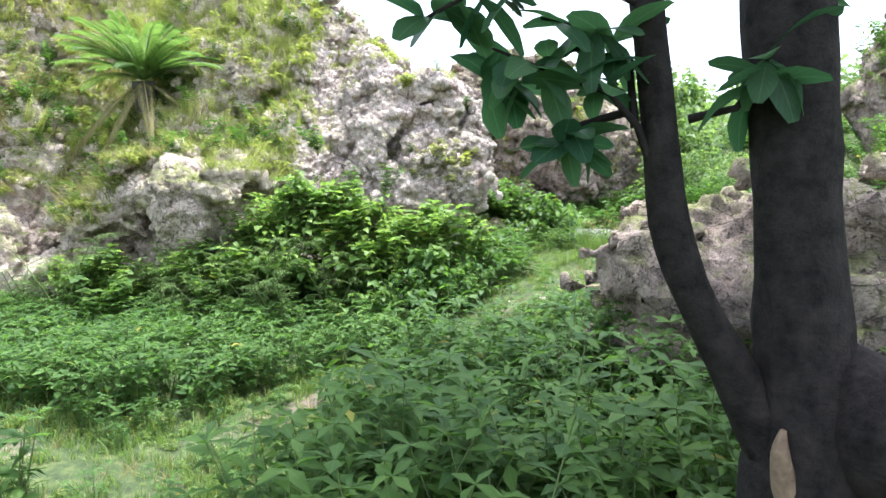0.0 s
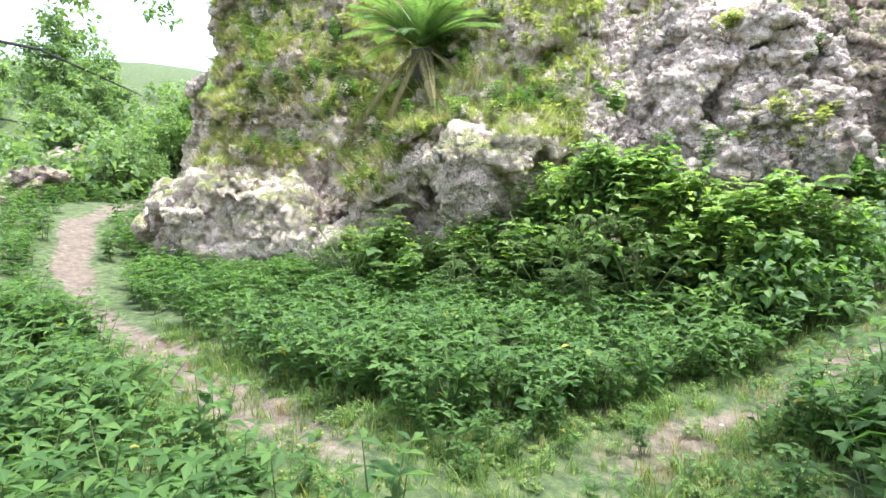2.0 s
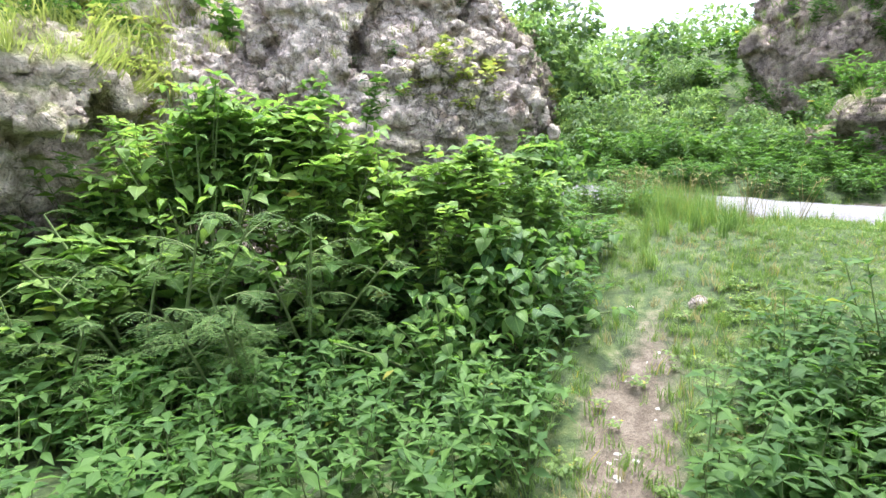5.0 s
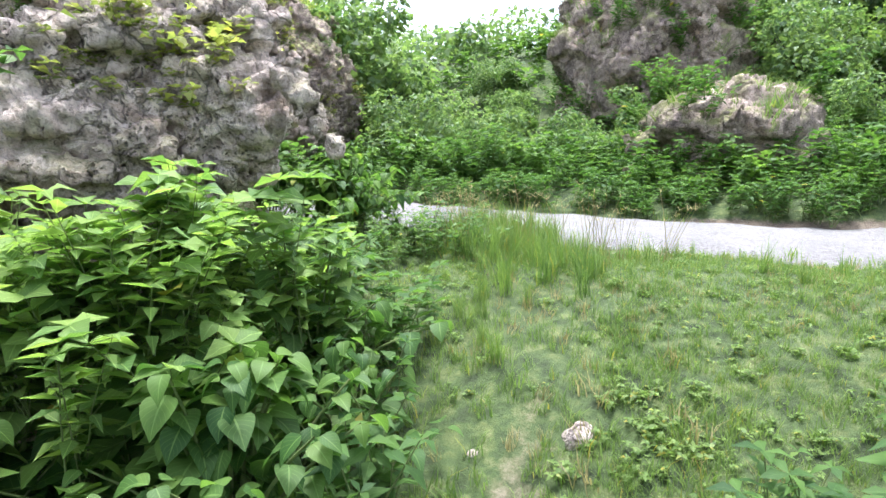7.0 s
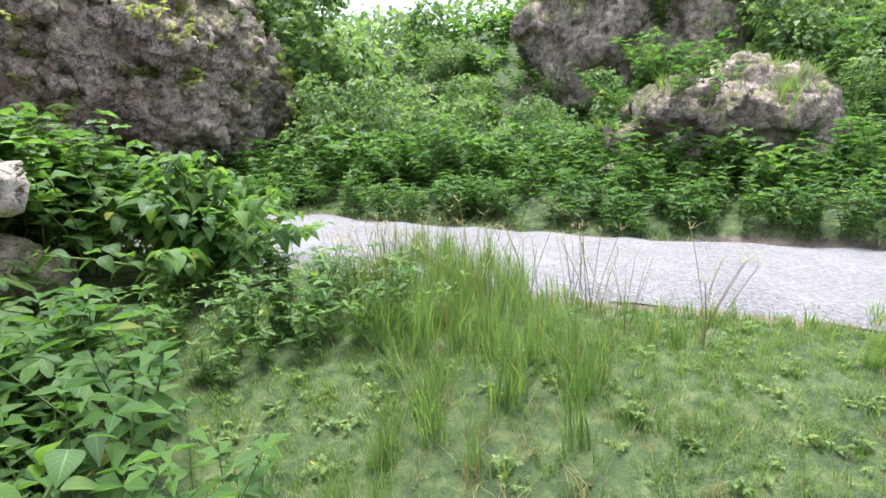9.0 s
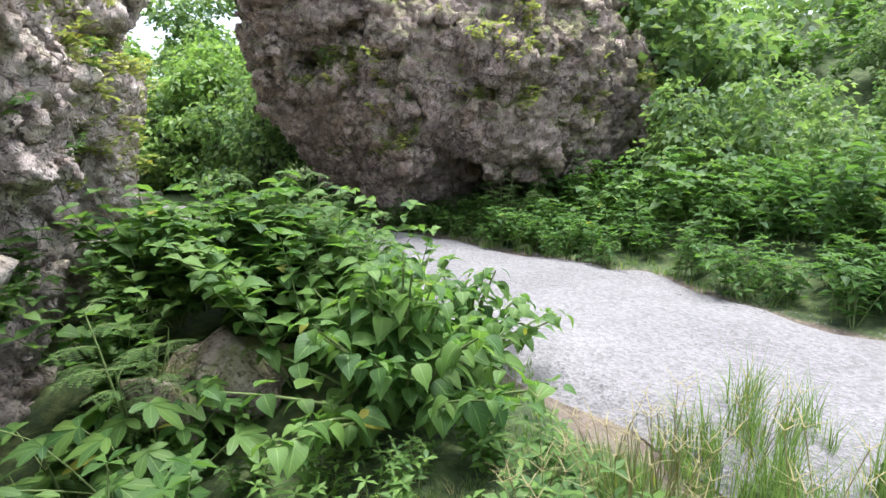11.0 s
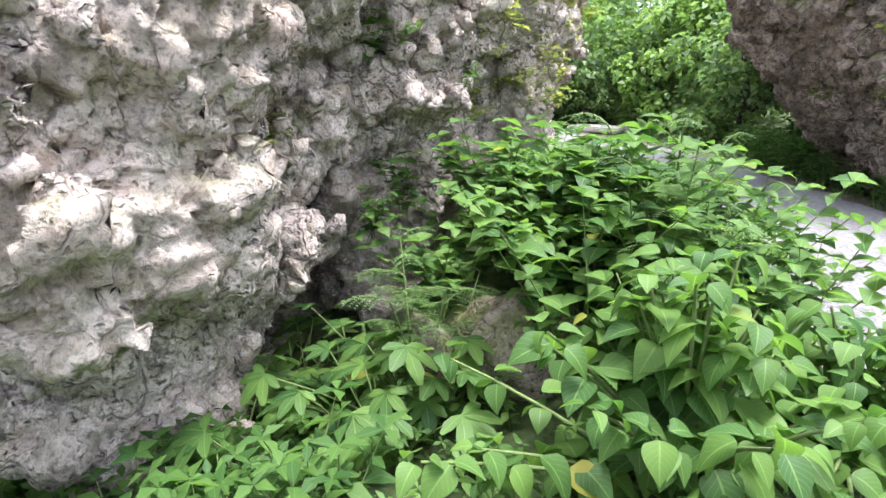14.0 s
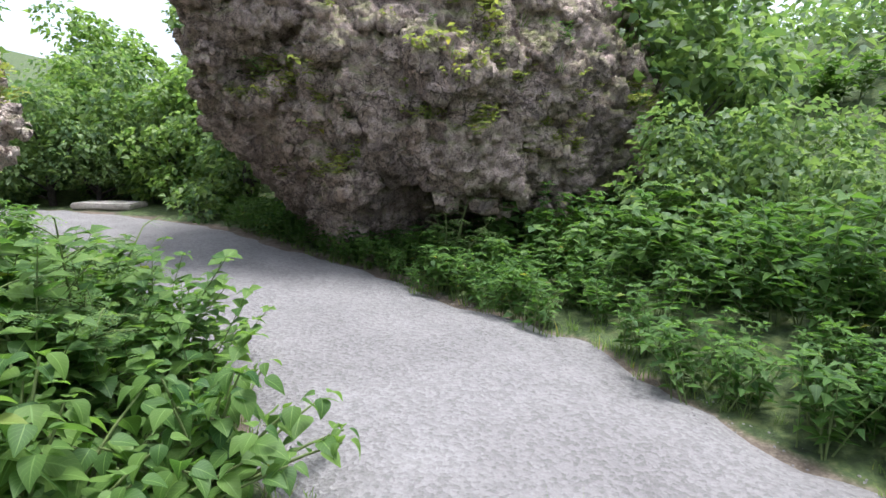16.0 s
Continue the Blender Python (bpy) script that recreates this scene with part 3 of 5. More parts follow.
def leaf(length, width, rows=2, fold=0.25, droop=0.3, kind="lance"):
    """A leaf from the origin along +y, its upper side up."""
    t = np.linspace(0, 1, rows + 1)
    if rows == 1:
        h, q = width / 2, length
        V = np.array([[0, 0, 0], [h, q * 0.42, 0.05 * q + fold * h], [0, q * (1 - 0.1 * droop), (0.12 - 0.7 * droop) * q], [-h, q * 0.42, 0.05 * q + fold * h]])
        return V, np.array([[0, 1, 2, 3]]), np.array([[0.5, 0], [1, 0.4], [0.5, 1], [0, 0.4]])
    if kind == "lance":
        w = np.sin(np.pi * np.clip(t, 0.02, 0.985) ** 0.85)
    elif kind == "heart":
        w = np.clip(2.3 * (t + 0.004) ** 0.48 * (1 - t) ** 1.1, 0.015, 1) * 1.1
    elif kind == "oval":
        w = np.sin(np.pi * np.clip(t, 0.04, 0.95) ** 1.25) ** 0.7
    else:
        w = np.clip(1 - t ** 1.6, 0.06, 1)
    w = w * width / 2
    y = length * (t - 0.12 * droop * t ** 2)
    z = -droop * length * t ** 2 * 0.8 + 0.12 * length * t
    V = np.stack([np.stack([-w, y, z + fold * w], 1), np.stack([0 * w, y, z], 1), np.stack([w, y, z + fold * w], 1)], 1).reshape(-1, 3)
    U = np.stack([np.tile([0.0, 0.5, 1.0], rows + 1), np.repeat(t, 3)], 1)
    i = np.arange(rows)[:, None] * 3
    F = np.concatenate([i + [0, 1, 4, 3], i + [1, 2, 5, 4]])
    return V, F, U


def blade(length, width, bend, rows=2):
    t = np.linspace(0, 1, rows + 1)
    w = width / 2 * np.clip(1 - t ** 2, 0.05, 1)
    y, z = bend * length * t ** 2, length * (t - 0.35 * abs(bend) * t ** 2)
    V = np.stack([np.stack([-w, y, z], 1), np.stack([w, y, z], 1)], 1).reshape(-1, 3)
    i = np.arange(rows)[:, None] * 2
    return V, i + [0, 1, 3, 2], np.stack([np.tile([0.1, 0.9], rows + 1), np.repeat(t, 2)], 1)


def tube(points, radii, sides=4):
    P, R = np.asarray(points, dtype=float), np.asarray(radii, dtype=float)
    T = np.gradient(P, axis=0)
    T /= np.linalg.norm(T, axis=1)[:, None] + 1e-9
    a = np.cross(T, [0.31, 0.17, 0.93] if abs(T[0][2]) < 0.9 else [0.9, 0.3, 0.1])
    a /= np.linalg.norm(a, axis=1)[:, None] + 1e-9
    b = np.cross(T, a)
    ang = np.arange(sides) * 2 * np.pi / sides
    V = P[:, None] + R[:, None, None] * (np.cos(ang)[None, :, None] * a[:, None] + np.sin(ang)[None, :, None] * b[:, None])
    i = np.arange(len(P) - 1)[:, None] * sides
    k = np.arange(sides)[None]
    k2 = (k + 1) % sides
    F = np.stack([i + k, i + k2, i + sides + k2, i + sides + k], -1).reshape(-1, 4)
    return V.reshape(-1, 3), F


def spin(yaw, pitch=0.0, roll=0.0):
    """Turns a leaf: roll about its length, then pitch up, then yaw."""
    cy, sy, cp, sp, cr, sr = math.cos(yaw), math.sin(yaw), math.cos(pitch), math.sin(pitch), math.cos(roll), math.sin(roll)
    return np.array([[cy, -sy, 0], [sy, cy, 0], [0, 0, 1]]) @ np.array([[1, 0, 0], [0, cp, -sp], [0, sp, cp]]) @ np.array([[cr, 0, sr], [0, 1, 0], [-sr, 0, cr]])


def put(shape, piece, at=(0, 0, 0), turn=None, size=1.0, slot=0):
    V = piece[0] * size
    if turn is not None:
        V = V @ turn.T
    shape.add(V + np.asarray(at), piece[1], piece[2] if len(piece) > 2 else None, slot)


def R(a, b):
    return RNG.uniform(a, b)


def stem_line(base, yaw, lean, height, k=5):
    t = np.linspace(0, 1, k)
    run = height * lean * t ** 1.4
    return np.stack([base[0] + np.cos(yaw) * run, base[1] + np.sin(yaw) * run, base[2] + height * t * (1 - 0.25 * lean)], 1)


def along(line, t):
    s = t * (len(line) - 1)
    i = min(int(s), len(line) - 2)
    return line[i] + (line[i + 1] - line[i]) * (s - i)


def herb(height=0.45, stems=4, size=0.085, kind="lance", width=0.42, nodes=5, rows=2, spread=0.5):
    """A leafy weed with pairs of pointed leaves up its stems. Slots: 0 leaf, 1 stem."""
    sh = Shape()
    for s in range(stems):
        yaw = R(0, 6.28)
        line = stem_line((R(-0.06, 0.06), R(-0.06, 0.06), 0), yaw, R(0.1, spread), height * R(0.7, 1.1))
        if height > 0.2:
            sh.add(*tube(line[::2], np.linspace(0.006, 0.002, 3), 3), slot=1)
        turn = R(0, 3.14)
        for k in range(nodes):
            t = 0.25 + 0.75 * k / (nodes - 1)
            turn += 1.57 + R(-0.3, 0.3)
            L = size * R(0.75, 1.25) * (0.75 + 0.5 * math.sin(math.pi * min(1, t * 0.9)))
            for side in range(2 if k < nodes - 1 else 4):
                a = turn + side * (math.pi if k < nodes - 1 else 1.57)
                put(sh, leaf(L, L * width * R(0.9, 1.15), rows, R(0.1, 0.4), R(0.1, 0.7), kind), along(line, t), spin(a, R(-0.15, 0.5), R(-0.4, 0.4)))
    return sh.arrays()


def pinnate_leaf(sh, at, yaw, pitch, length, pairs=7, leaflets=6):
    t = np.linspace(0, 1, 6)
    line = np.stack([0 * t, length * t, length * (math.sin(pitch) * t - 0.45 * t ** 2)], 1) @ spin(yaw).T + np.asarray(at)
    sh.add(*tube(line, np.linspace(0.004, 0.0015, 6), 3), slot=1)
    for k in range(pairs):
        u = 0.2 + 0.8 * k / (pairs - 1)
        c = along(line, u)
        pl = length * 0.34 * (1 - 0.5 * abs(u - 0.45))
        for side in (-1, 1):
            a = yaw + side * R(0.95, 1.25)
            d = spin(a, R(-0.3, 0.15))
            s = np.linspace(0.12, 1, leaflets)
            w, g = pl * 0.13, pl / leaflets * 0.42
            q = []
            for sg in (-1, 1):
                y = s * pl
                z = -0.25 * pl * s ** 2
                q.append(np.stack([np.stack([0 * y, y - g, z], 1), np.stack([0 * y, y + g * 0.4, z], 1), np.stack([0 * y + sg * w * 1.3, y + g * 1.2, z - 0.2 * w], 1), np.stack([0 * y + sg * w * 1.2, y + g * 0.1, z - 0.2 * w], 1)], 1).reshape(-1, 3))
            V = np.concatenate(q) @ d.T + c
            F = np.arange(len(V)).reshape(-1, 4)
            sh.add(V, F, np.tile([[0.3, 0], [0.3, 1], [0.8, 1], [0.8, 0]], (len(F), 1)))


def feathery(height=0.9, stems=5, leaves=8, length=0.22):
    """A shrub with twice-feathered leaves."""
    sh = Shape()
    for s in range(stems):
        yaw = R(0, 6.28)
        line = stem_line((R(-0.1, 0.1), R(-0.1, 0.1), 0), yaw, R(0.15, 0.6), height * R(0.7, 1.1))
        sh.add(*tube(line, np.linspace(0.012, 0.004, len(line)), 4), slot=1)
        for k in range(leaves):
            pinnate_leaf(sh, along(line, 0.3 + 0.7 * k / (leaves - 1)), R(0, 6.28), R(0.2, 0.9), length * R(0.7, 1.15))
    return sh.arrays()


def lobed_leaf(size):
    sh = Shape()
    for a, s in ((0, 1.0), (0.75, 0.85), (-0.75, 0.85), (1.55, 0.6), (-1.55, 0.6)):
        put(sh, leaf(size * s, size * 0.42 * s, 3, 0.15, 0.35, "oval"), (0, 0, 0.004 * abs(a)), spin(a))
    V, F, U, S = sh.arrays()
    return V, F, U


def lobed_herb(height=0.45, leaves=10, size=0.15):
    sh = Shape()
    for k in range(leaves):
        yaw = R(0, 6.28)
        line = stem_line((R(-0.08, 0.08), R(-0.08, 0.08), 0), yaw, R(0.3, 0.9), height * R(0.5, 1.1))
        sh.add(*tube(line, np.linspace(0.005, 0.003, len(line)), 3), slot=1)
        put(sh, lobed_leaf(size * R(0.7, 1.2)), line[-1], spin(yaw - 1.57 + R(-0.4, 0.4), R(-0.5, 0.1), R(-0.3, 0.3)))
    return sh.arrays()


def tuft(blades=24, length=0.2, width=0.007, spread=0.05, bend=0.6):
    sh = Shape()
    for k in range(blades):
        yaw = R(0, 6.28)
        put(sh, blade(length * R(0.5, 1.15), width * R(0.7, 1.3), R(0.1, bend)), (R(-spread, spread), R(-spread, spread), -0.01), spin(yaw))
    return sh.arrays()


def seed_tuft(heads=7, length=0.5):
    sh = Shape()
    for k in range(heads):
        yaw = R(0, 6.28)
        line = stem_line((R(-0.05, 0.05), R(-0.05, 0.05), 0), yaw, R(0.1, 0.4), length * R(0.7, 1.1))
        sh.add(*tube(line, np.linspace(0.0025, 0.0015, len(line)), 3))
        for j in range(4):
            put(sh, blade(0.09 * R(0.7, 1.2), 0.004, R(0.1, 0.4)), line[-1], spin(j * 1.57 + R(-0.4, 0.4), -0.9))
    return sh.arrays()


def set_out(name, templates, spots, mats, label, category, kind="stuff"):
    """One mesh of many plants. spots: x, y, z, size, and optionally the lean (nx, ny) of what they grow on."""
    vs, fs, us, ss, base = [], [], [], [], 0
    spots = np.asarray(spots, dtype=float)
    which = RNG.integers(0, len(templates), len(spots))
    for k, (V, F, U, S) in enumerate(templates):
        P = spots[which == k]
        if not len(P):
            continue
        a = RNG.uniform(0, 2 * np.pi, len(P))
        c, s = np.cos(a)[:, None], np.sin(a)[:, None]
        size = P[:, 3:4]
        tx, ty = RNG.normal(0, 0.1, (2, len(P), 1))
        if P.shape[1] > 4:
            tx, ty = tx + P[:, 4:5], ty + P[:, 5:6]
        x, y, z = V[None, :, 0] * size, V[None, :, 1] * size, V[None, :, 2] * size
        X, Y = c * x - s * y + tx * z + P[:, 0:1], s * x + c * y + ty * z + P[:, 1:2]
        vs.append(np.stack([X, Y, z + P[:, 2:3]], -1).reshape(-1, 3))
        fs.append((F[None] + (np.arange(len(P)) * len(V))[:, None, None]).reshape(-1, 4) + base)
        us.append(np.tile(U, (len(P), 1))), ss.append(np.tile(S, len(P)))
        base += len(V) * len(P)
    me = mesh_from(name, np.concatenate(vs), np.concatenate(fs), mats, np.concatenate(us), np.concatenate(ss))
    return tagged(new(name, me), label, category, kind=kind)


def scatter(box, per_m2, keep, size=(0.8, 1.2)):
    n = int((box[2] - box[0]) * (box[3] - box[1]) * per_m2)
    x, y = RNG.uniform(box[0], box[2], n), RNG.uniform(box[1], box[3], n)
    ok = RNG.uniform(0, 1, n) < keep(x, y)
    x, y = x[ok], y[ok]
    return np.stack([x, y, ground(x, y) - 0.02, RNG.uniform(size[0], size[1], len(x))], 1)


def off_trail(x, y, gap=0.5):
    d1, _ = polyline_distance(x, y, TRAIL)
    d2, _ = polyline_distance(x, y, TRAIL_W)
    return smooth(gap, gap + 0.22, np.minimum(d1, d2) + 0.1 * value_noise(x * 2, y * 2, 0 * x, 51))


def off_road(x, y, gap=1.35):
    d, _ = polyline_distance(x, y, ROAD)
    return smooth(gap, gap + 0.25, d + 0.12 * value_noise(x * 1.5, y * 1.5, 0 * x, 52))


def off_rock(x, y):
    z = ground(x, y) + 0.25
    return (np.minimum(massif(x, y, z), boulder_b(x, y, z)) > -0.05) * 1.0


def lawn(x, y):
    """The open grassy patch between the path's end and the lane."""
    return smooth(0.0, 0.5, (x - 0.55) * 0.75 - (y - 7.4) * 0.15) * smooth(5.5, 6.1, y + 0.35 * (x - 1)) * smooth(9.6, 9.0, y)


HERBS = [herb() for _ in range(5)]
FAR_HERBS = [herb(rows=1, stems=4, size=0.09) for _ in range(4)]
TALL_HERBS = [herb(0.8, 5, 0.1, "lance", 0.42, 9, 2, 0.45) for _ in range(4)]
FAR_TALL = [herb(0.8, 5, 0.12, "lance", 0.42, 8, 1, 0.5) for _ in range(4)]
BROADS = [herb(0.8, 5, 0.14, "heart", 0.85, 7, 2, 0.6) for _ in range(4)]
FEATHERS = [feathery() for _ in range(4)]
TUFTS = [tuft() for _ in range(4)]
THIN_TUFTS = [tuft(13, 0.2, 0.011, 0.07, 0.8) for _ in range(5)]
TALL_TUFTS = [tuft(40, 0.62, 0.009, 0.09, 0.7) for _ in range(3)]
WEEDS = [herb(0.07, 5, 0.03, "lance", 0.6, 3, 1, 1.1) for _ in range(4)]


def east_of_road(x, y):
    return (x - 5.8) * 0.86 + (y - 6.7) * 0.5


# the low weeds between path and crag, and those on the near sides of the path
def carpet(x, y):
    right = smooth(-0.2, 0.3, x - 0.05 - 0.9 * (y - 5.6))            # south-east of the path
    return off_trail(x, y, 0.36) * off_rock(x, y) * (1 - lawn(x, y)) * off_road(x, y) * (1 - 0.35 * smooth(5.0, 4.4, y) * smooth(3.2, 3.7, y) * smooth(-4.5, -3, x) * smooth(0.0, -1.0, x))


set_out("undergrowth", HERBS, np.concatenate([
    scatter((-5.5, 4.3, 1.2, 6.9), 30, lambda x, y: carpet(x, y) * (east_of_road(x, y) < -3.0), (0.75, 1.15)),
    scatter((-3.4, 2.6, -0.6, 4.9), 17, lambda x, y: (0.25 + 0.75 * off_trail(x, y, 0.2)) * (polyline_distance(x, y, TRAIL_W)[0] > 0.3), (0.28, 0.6)),
    scatter((-9.0, 0.6, -1.9, 4.6), 26, lambda x, y: carpet(x, y) * smooth(-1.0, -0.4, -x * 0.55 - y * 0.9 + 1.9 + 0.6), (0.8, 1.25)),
]), [HERB, STEM], "dense knee-high green weeds with small pointed leaves", "weeds")
set_out("undergrowth", HERBS + TALL_HERBS[:1], scatter((-0.7, 3.4, 3.4, 6.4), 24, lambda x, y: carpet(x, y) * (east_of_road(x, y) < -2.2), (0.7, 1.1)),
        [HERB, STEM], "thick green weeds beside the dirt path", "weeds")
set_out("undergrowth", FAR_HERBS, np.concatenate([
    scatter((-16, 5, -8.5, 14), 7, lambda x, y: carpet(x, y), (0.8, 1.3)),
    scatter((-8.5, 4.3, -5.5, 9.2), 27, lambda x, y: carpet(x, y), (0.75, 1.15)),
    scatter((-5.5, 6.9, 1.2, 9.2), 27, lambda x, y: carpet(x, y) * (east_of_road(x, y) < -3.0), (0.75, 1.15)),
]), [HERB, STEM], "dense green weeds beside the dirt path", "weeds")
set_out("undergrowth", FAR_HERBS, np.concatenate([
    scatter((-4, 3, 10.5, 21), 26, lambda x, y: off_road(x, y, 1.08) * off_rock(x, y) * (east_of_road(x, y) > 0) * smooth(3.2, 2.4, polyline_distance(x, y, ROAD)[0]), (0.6, 1.1)),
    scatter((-2.5, 12.8, 3.5, 17.5), 30, lambda x, y: off_road(x, y, 1.0) * off_rock(x, y) * (x + 0.92 * y > 14.5) * smooth(2.9, 2.3, polyline_distance(x, y, ROAD)[0]), (0.55, 0.95)),
]), [HERB, STEM], "low green creepers and weeds along the lane's verge", "weeds")
set_out("undergrowth", FAR_TALL, np.concatenate([
    scatter((0.0, 5, 12, 20), 7, lambda x, y: off_road(x, y, 2.0) * off_rock(x, y) * (east_of_road(x, y) > 0) * smooth(7.5, 5.5, polyline_distance(x, y, ROAD)[0]), (0.7, 1.2)),
    scatter((-4.5, 11.5, 1.0, 18), 7, lambda x, y: off_road(x, y, 1.5) * off_rock(x, y) * (east_of_road(x, y) < 0), (0.5, 0.9)),
]), [HERB, STEM], "waist-high leafy shrubs crowding behind the lane", "shrubs")

# grass: the mown-looking patch, the path's verges, the lane's rim
set_out("grass", THIN_TUFTS, np.concatenate([
    scatter((0.0, 4.0, 5.0, 9.8), 470, lambda x, y: lawn(x, y) * (0.25 + 0.75 * off_trail(x, y, 0.25)) * off_road(x, y, 1.2) * (east_of_road(x, y) < 0) * off_rock(x, y), (0.25, 0.5)),
    scatter((-6, 0.5, 2.0, 7.6), 130, lambda x, y: (1 - off_trail(x, y, 0.7)) * (0.3 + 0.7 * off_trail(x, y, 0.08)), (0.3, 0.7)),
    scatter((-9, 0.8, 2.5, 5.4), 45, lambda x, y: off_trail(x, y, 0.15), (0.4, 1.0)),
    scatter((-1, 6, 6, 16), 40, lambda x, y: off_road(x, y, 1.0) * (1 - off_road(x, y, 1.5)), (0.3, 0.8)),
]), [GRASS, GRASS], "short green grass and turf over bare soil", "grass")
set_out("grass", WEEDS, np.concatenate([
    scatter((0.0, 4.0, 5.0, 9.8), 34, lambda x, y: lawn(x, y) * (0.2 + 0.8 * off_trail(x, y, 0.25)) * off_road(x, y, 1.25) * (east_of_road(x, y) < 0), (0.4, 0.9)),
    scatter((-6, 1.5, 1.5, 7), 60, lambda x, y: (1 - off_trail(x, y, 0.7)) * (0.15 + 0.85 * off_trail(x, y, 0.2)), (0.5, 1.1)),
]), [GRASS, STEM], "small creeping weeds among the grass", "weeds")


def clump_spots(centres, n, spread, size):
    out = []
    for cx, cy in centres:
        x, y = RNG.normal(cx, spread, n), RNG.normal(cy, spread, n)
        out.append(np.stack([x, y, ground(x, y) - 0.02, RNG.uniform(size[0], size[1], n)], 1))
    return np.concatenate(out)


set_out("tall_grass", TALL_TUFTS, np.concatenate([
    clump_spots([(2.05, 7.95), (2.35, 8.3), (2.65, 8.65), (2.95, 9.0), (3.15, 9.3), (2.8, 9.2)], 17, 0.27, (0.38, 0.72)),
    clump_spots([(1.5, 7.75), (1.2, 7.5)], 6, 0.12, (0.25, 0.45)),
    clump_spots([(3.2, 7.3), (3.7, 6.9)], 4, 0.25, (0.3, 0.5))]), [GRASS, GRASS], "knee-high tussocks of fine green grass by the lane", "grass")
set_out("seed_heads", [seed_tuft() for _ in range(3)], clump_spots([(2.6, 8.95), (2.9, 8.75), (2.2, 8.9), (3.2, 8.2)], 5, 0.25, (0.8, 1.2)), [DRY], "thin brown grass seed heads above the tussocks", "grass")


# growth on the rocks
def on_rock(rock, n, up, box, size, clump=1.3, k=70, thin=-0.1):
    V, N = rock
    ok = (N[:, 2] > up) & (V[:, 0] > box[0]) & (V[:, 0] < box[1]) & (V[:, 1] > box[2]) & (V[:, 1] < box[3]) & (V[:, 2] > box[4]) & (V[:, 2] < box[5])
    i = np.flatnonzero(ok)
    patch = value_noise(V[i, 0] * clump, V[i, 1] * clump, V[i, 2] * clump, k)
    bare = ball(V[i, 0], V[i, 1], V[i, 2], (-3.6, 8.2, 1.55), (1.0, 1.0, 0.75)) < 0
    i = i[(patch > thin) & ~bare & ~((V[i, 0] < -5.6) & (V[i, 2] < 1.75))]
    i = RNG.choice(i, min(n, len(i)), replace=False)
    return np.concatenate([V[i] - 0.03 * N[i], RNG.uniform(size[0], size[1], (len(i), 1)), np.clip(N[i, :2] * 0.9, -0.9, 0.9)], 1)


SLOPE = (-10, 0.2, 7, 13, 1.2, 9)
MEADOW = leaf_material("ledge_grass", (0.17, 0.22, 0.06), (0.38, 0.39, 0.13), (1.3, 1.4, 0.9), 0.0, 0.5)
set_out("rock_grass", THIN_TUFTS, on_rock(FACE, 6400, 0.0, SLOPE, (0.5, 1.3), 0.8, thin=-0.3), [MEADOW, MEADOW], "yellow-green grass growing on the crag's ledges", "grass")
set_out("rock_grass", THIN_TUFTS, on_rock(PROW, 900, 0.25, (-2.5, 0.2, 8.4, 12, 2.3, 6), (0.35, 0.8)), [MEADOW, MEADOW], "yellow-green grass on top of the overhang", "grass")
set_out("rock_grass", TALL_TUFTS, on_rock(FACE, 130, 0.2, (-9.5, -3, 7, 13, 1.6, 8), (0.4, 1.0), k=77), [MEADOW, MEADOW], "long pale grass clumps hanging from the crag", "grass")
set_out("rock_weeds", FAR_HERBS + WEEDS * 2, np.concatenate([on_rock(FACE, 1500, 0.05, SLOPE, (0.4, 0.9), 0.8, k=71), on_rock(BOULDER_B, 160, 0.1, (-1, 6, 13, 17, 2, 7), (0.3, 0.7), k=72),
        on_rock(PROW, 160, 0.1, (-2.5, 0.5, 8.3, 14, 1.8, 6), (0.25, 0.6), k=75)]), [HERB, STEM], "small weeds rooted in cracks of the limestone", "weeds")
set_out("rock_grass", THIN_TUFTS, np.concatenate([on_rock(BOULDER_B, 260, 0.1, (-1, 6, 13, 18, 2, 7), (0.4, 1.0), k=73), on_rock(BOULDER_C, 900, 0.2, (5, 16, 8, 17, 0.8, 8), (0.6, 1.6), k=74)]), [GRASS, GRASS], "tufts of grass on the boulders", "grass")
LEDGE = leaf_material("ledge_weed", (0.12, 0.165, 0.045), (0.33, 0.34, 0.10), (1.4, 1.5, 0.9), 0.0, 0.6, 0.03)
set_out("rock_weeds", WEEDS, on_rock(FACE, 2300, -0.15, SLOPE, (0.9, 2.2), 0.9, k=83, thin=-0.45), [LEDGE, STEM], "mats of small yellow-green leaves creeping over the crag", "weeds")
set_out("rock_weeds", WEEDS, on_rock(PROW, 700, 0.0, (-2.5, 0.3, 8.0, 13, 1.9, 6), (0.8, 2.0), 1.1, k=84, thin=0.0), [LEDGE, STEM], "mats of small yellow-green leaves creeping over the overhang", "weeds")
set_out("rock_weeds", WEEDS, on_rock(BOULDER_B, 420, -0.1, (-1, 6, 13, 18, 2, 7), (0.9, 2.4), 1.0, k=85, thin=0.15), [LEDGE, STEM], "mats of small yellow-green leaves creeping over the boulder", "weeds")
set_out("dry_grass", THIN_TUFTS, on_rock(FACE, 1500, 0.1, (-10, -4, 7, 13, 1.2, 8), (0.6, 1.6), k=78), [DRY, DRY], "dry straw-coloured grass on the crag", "grass")
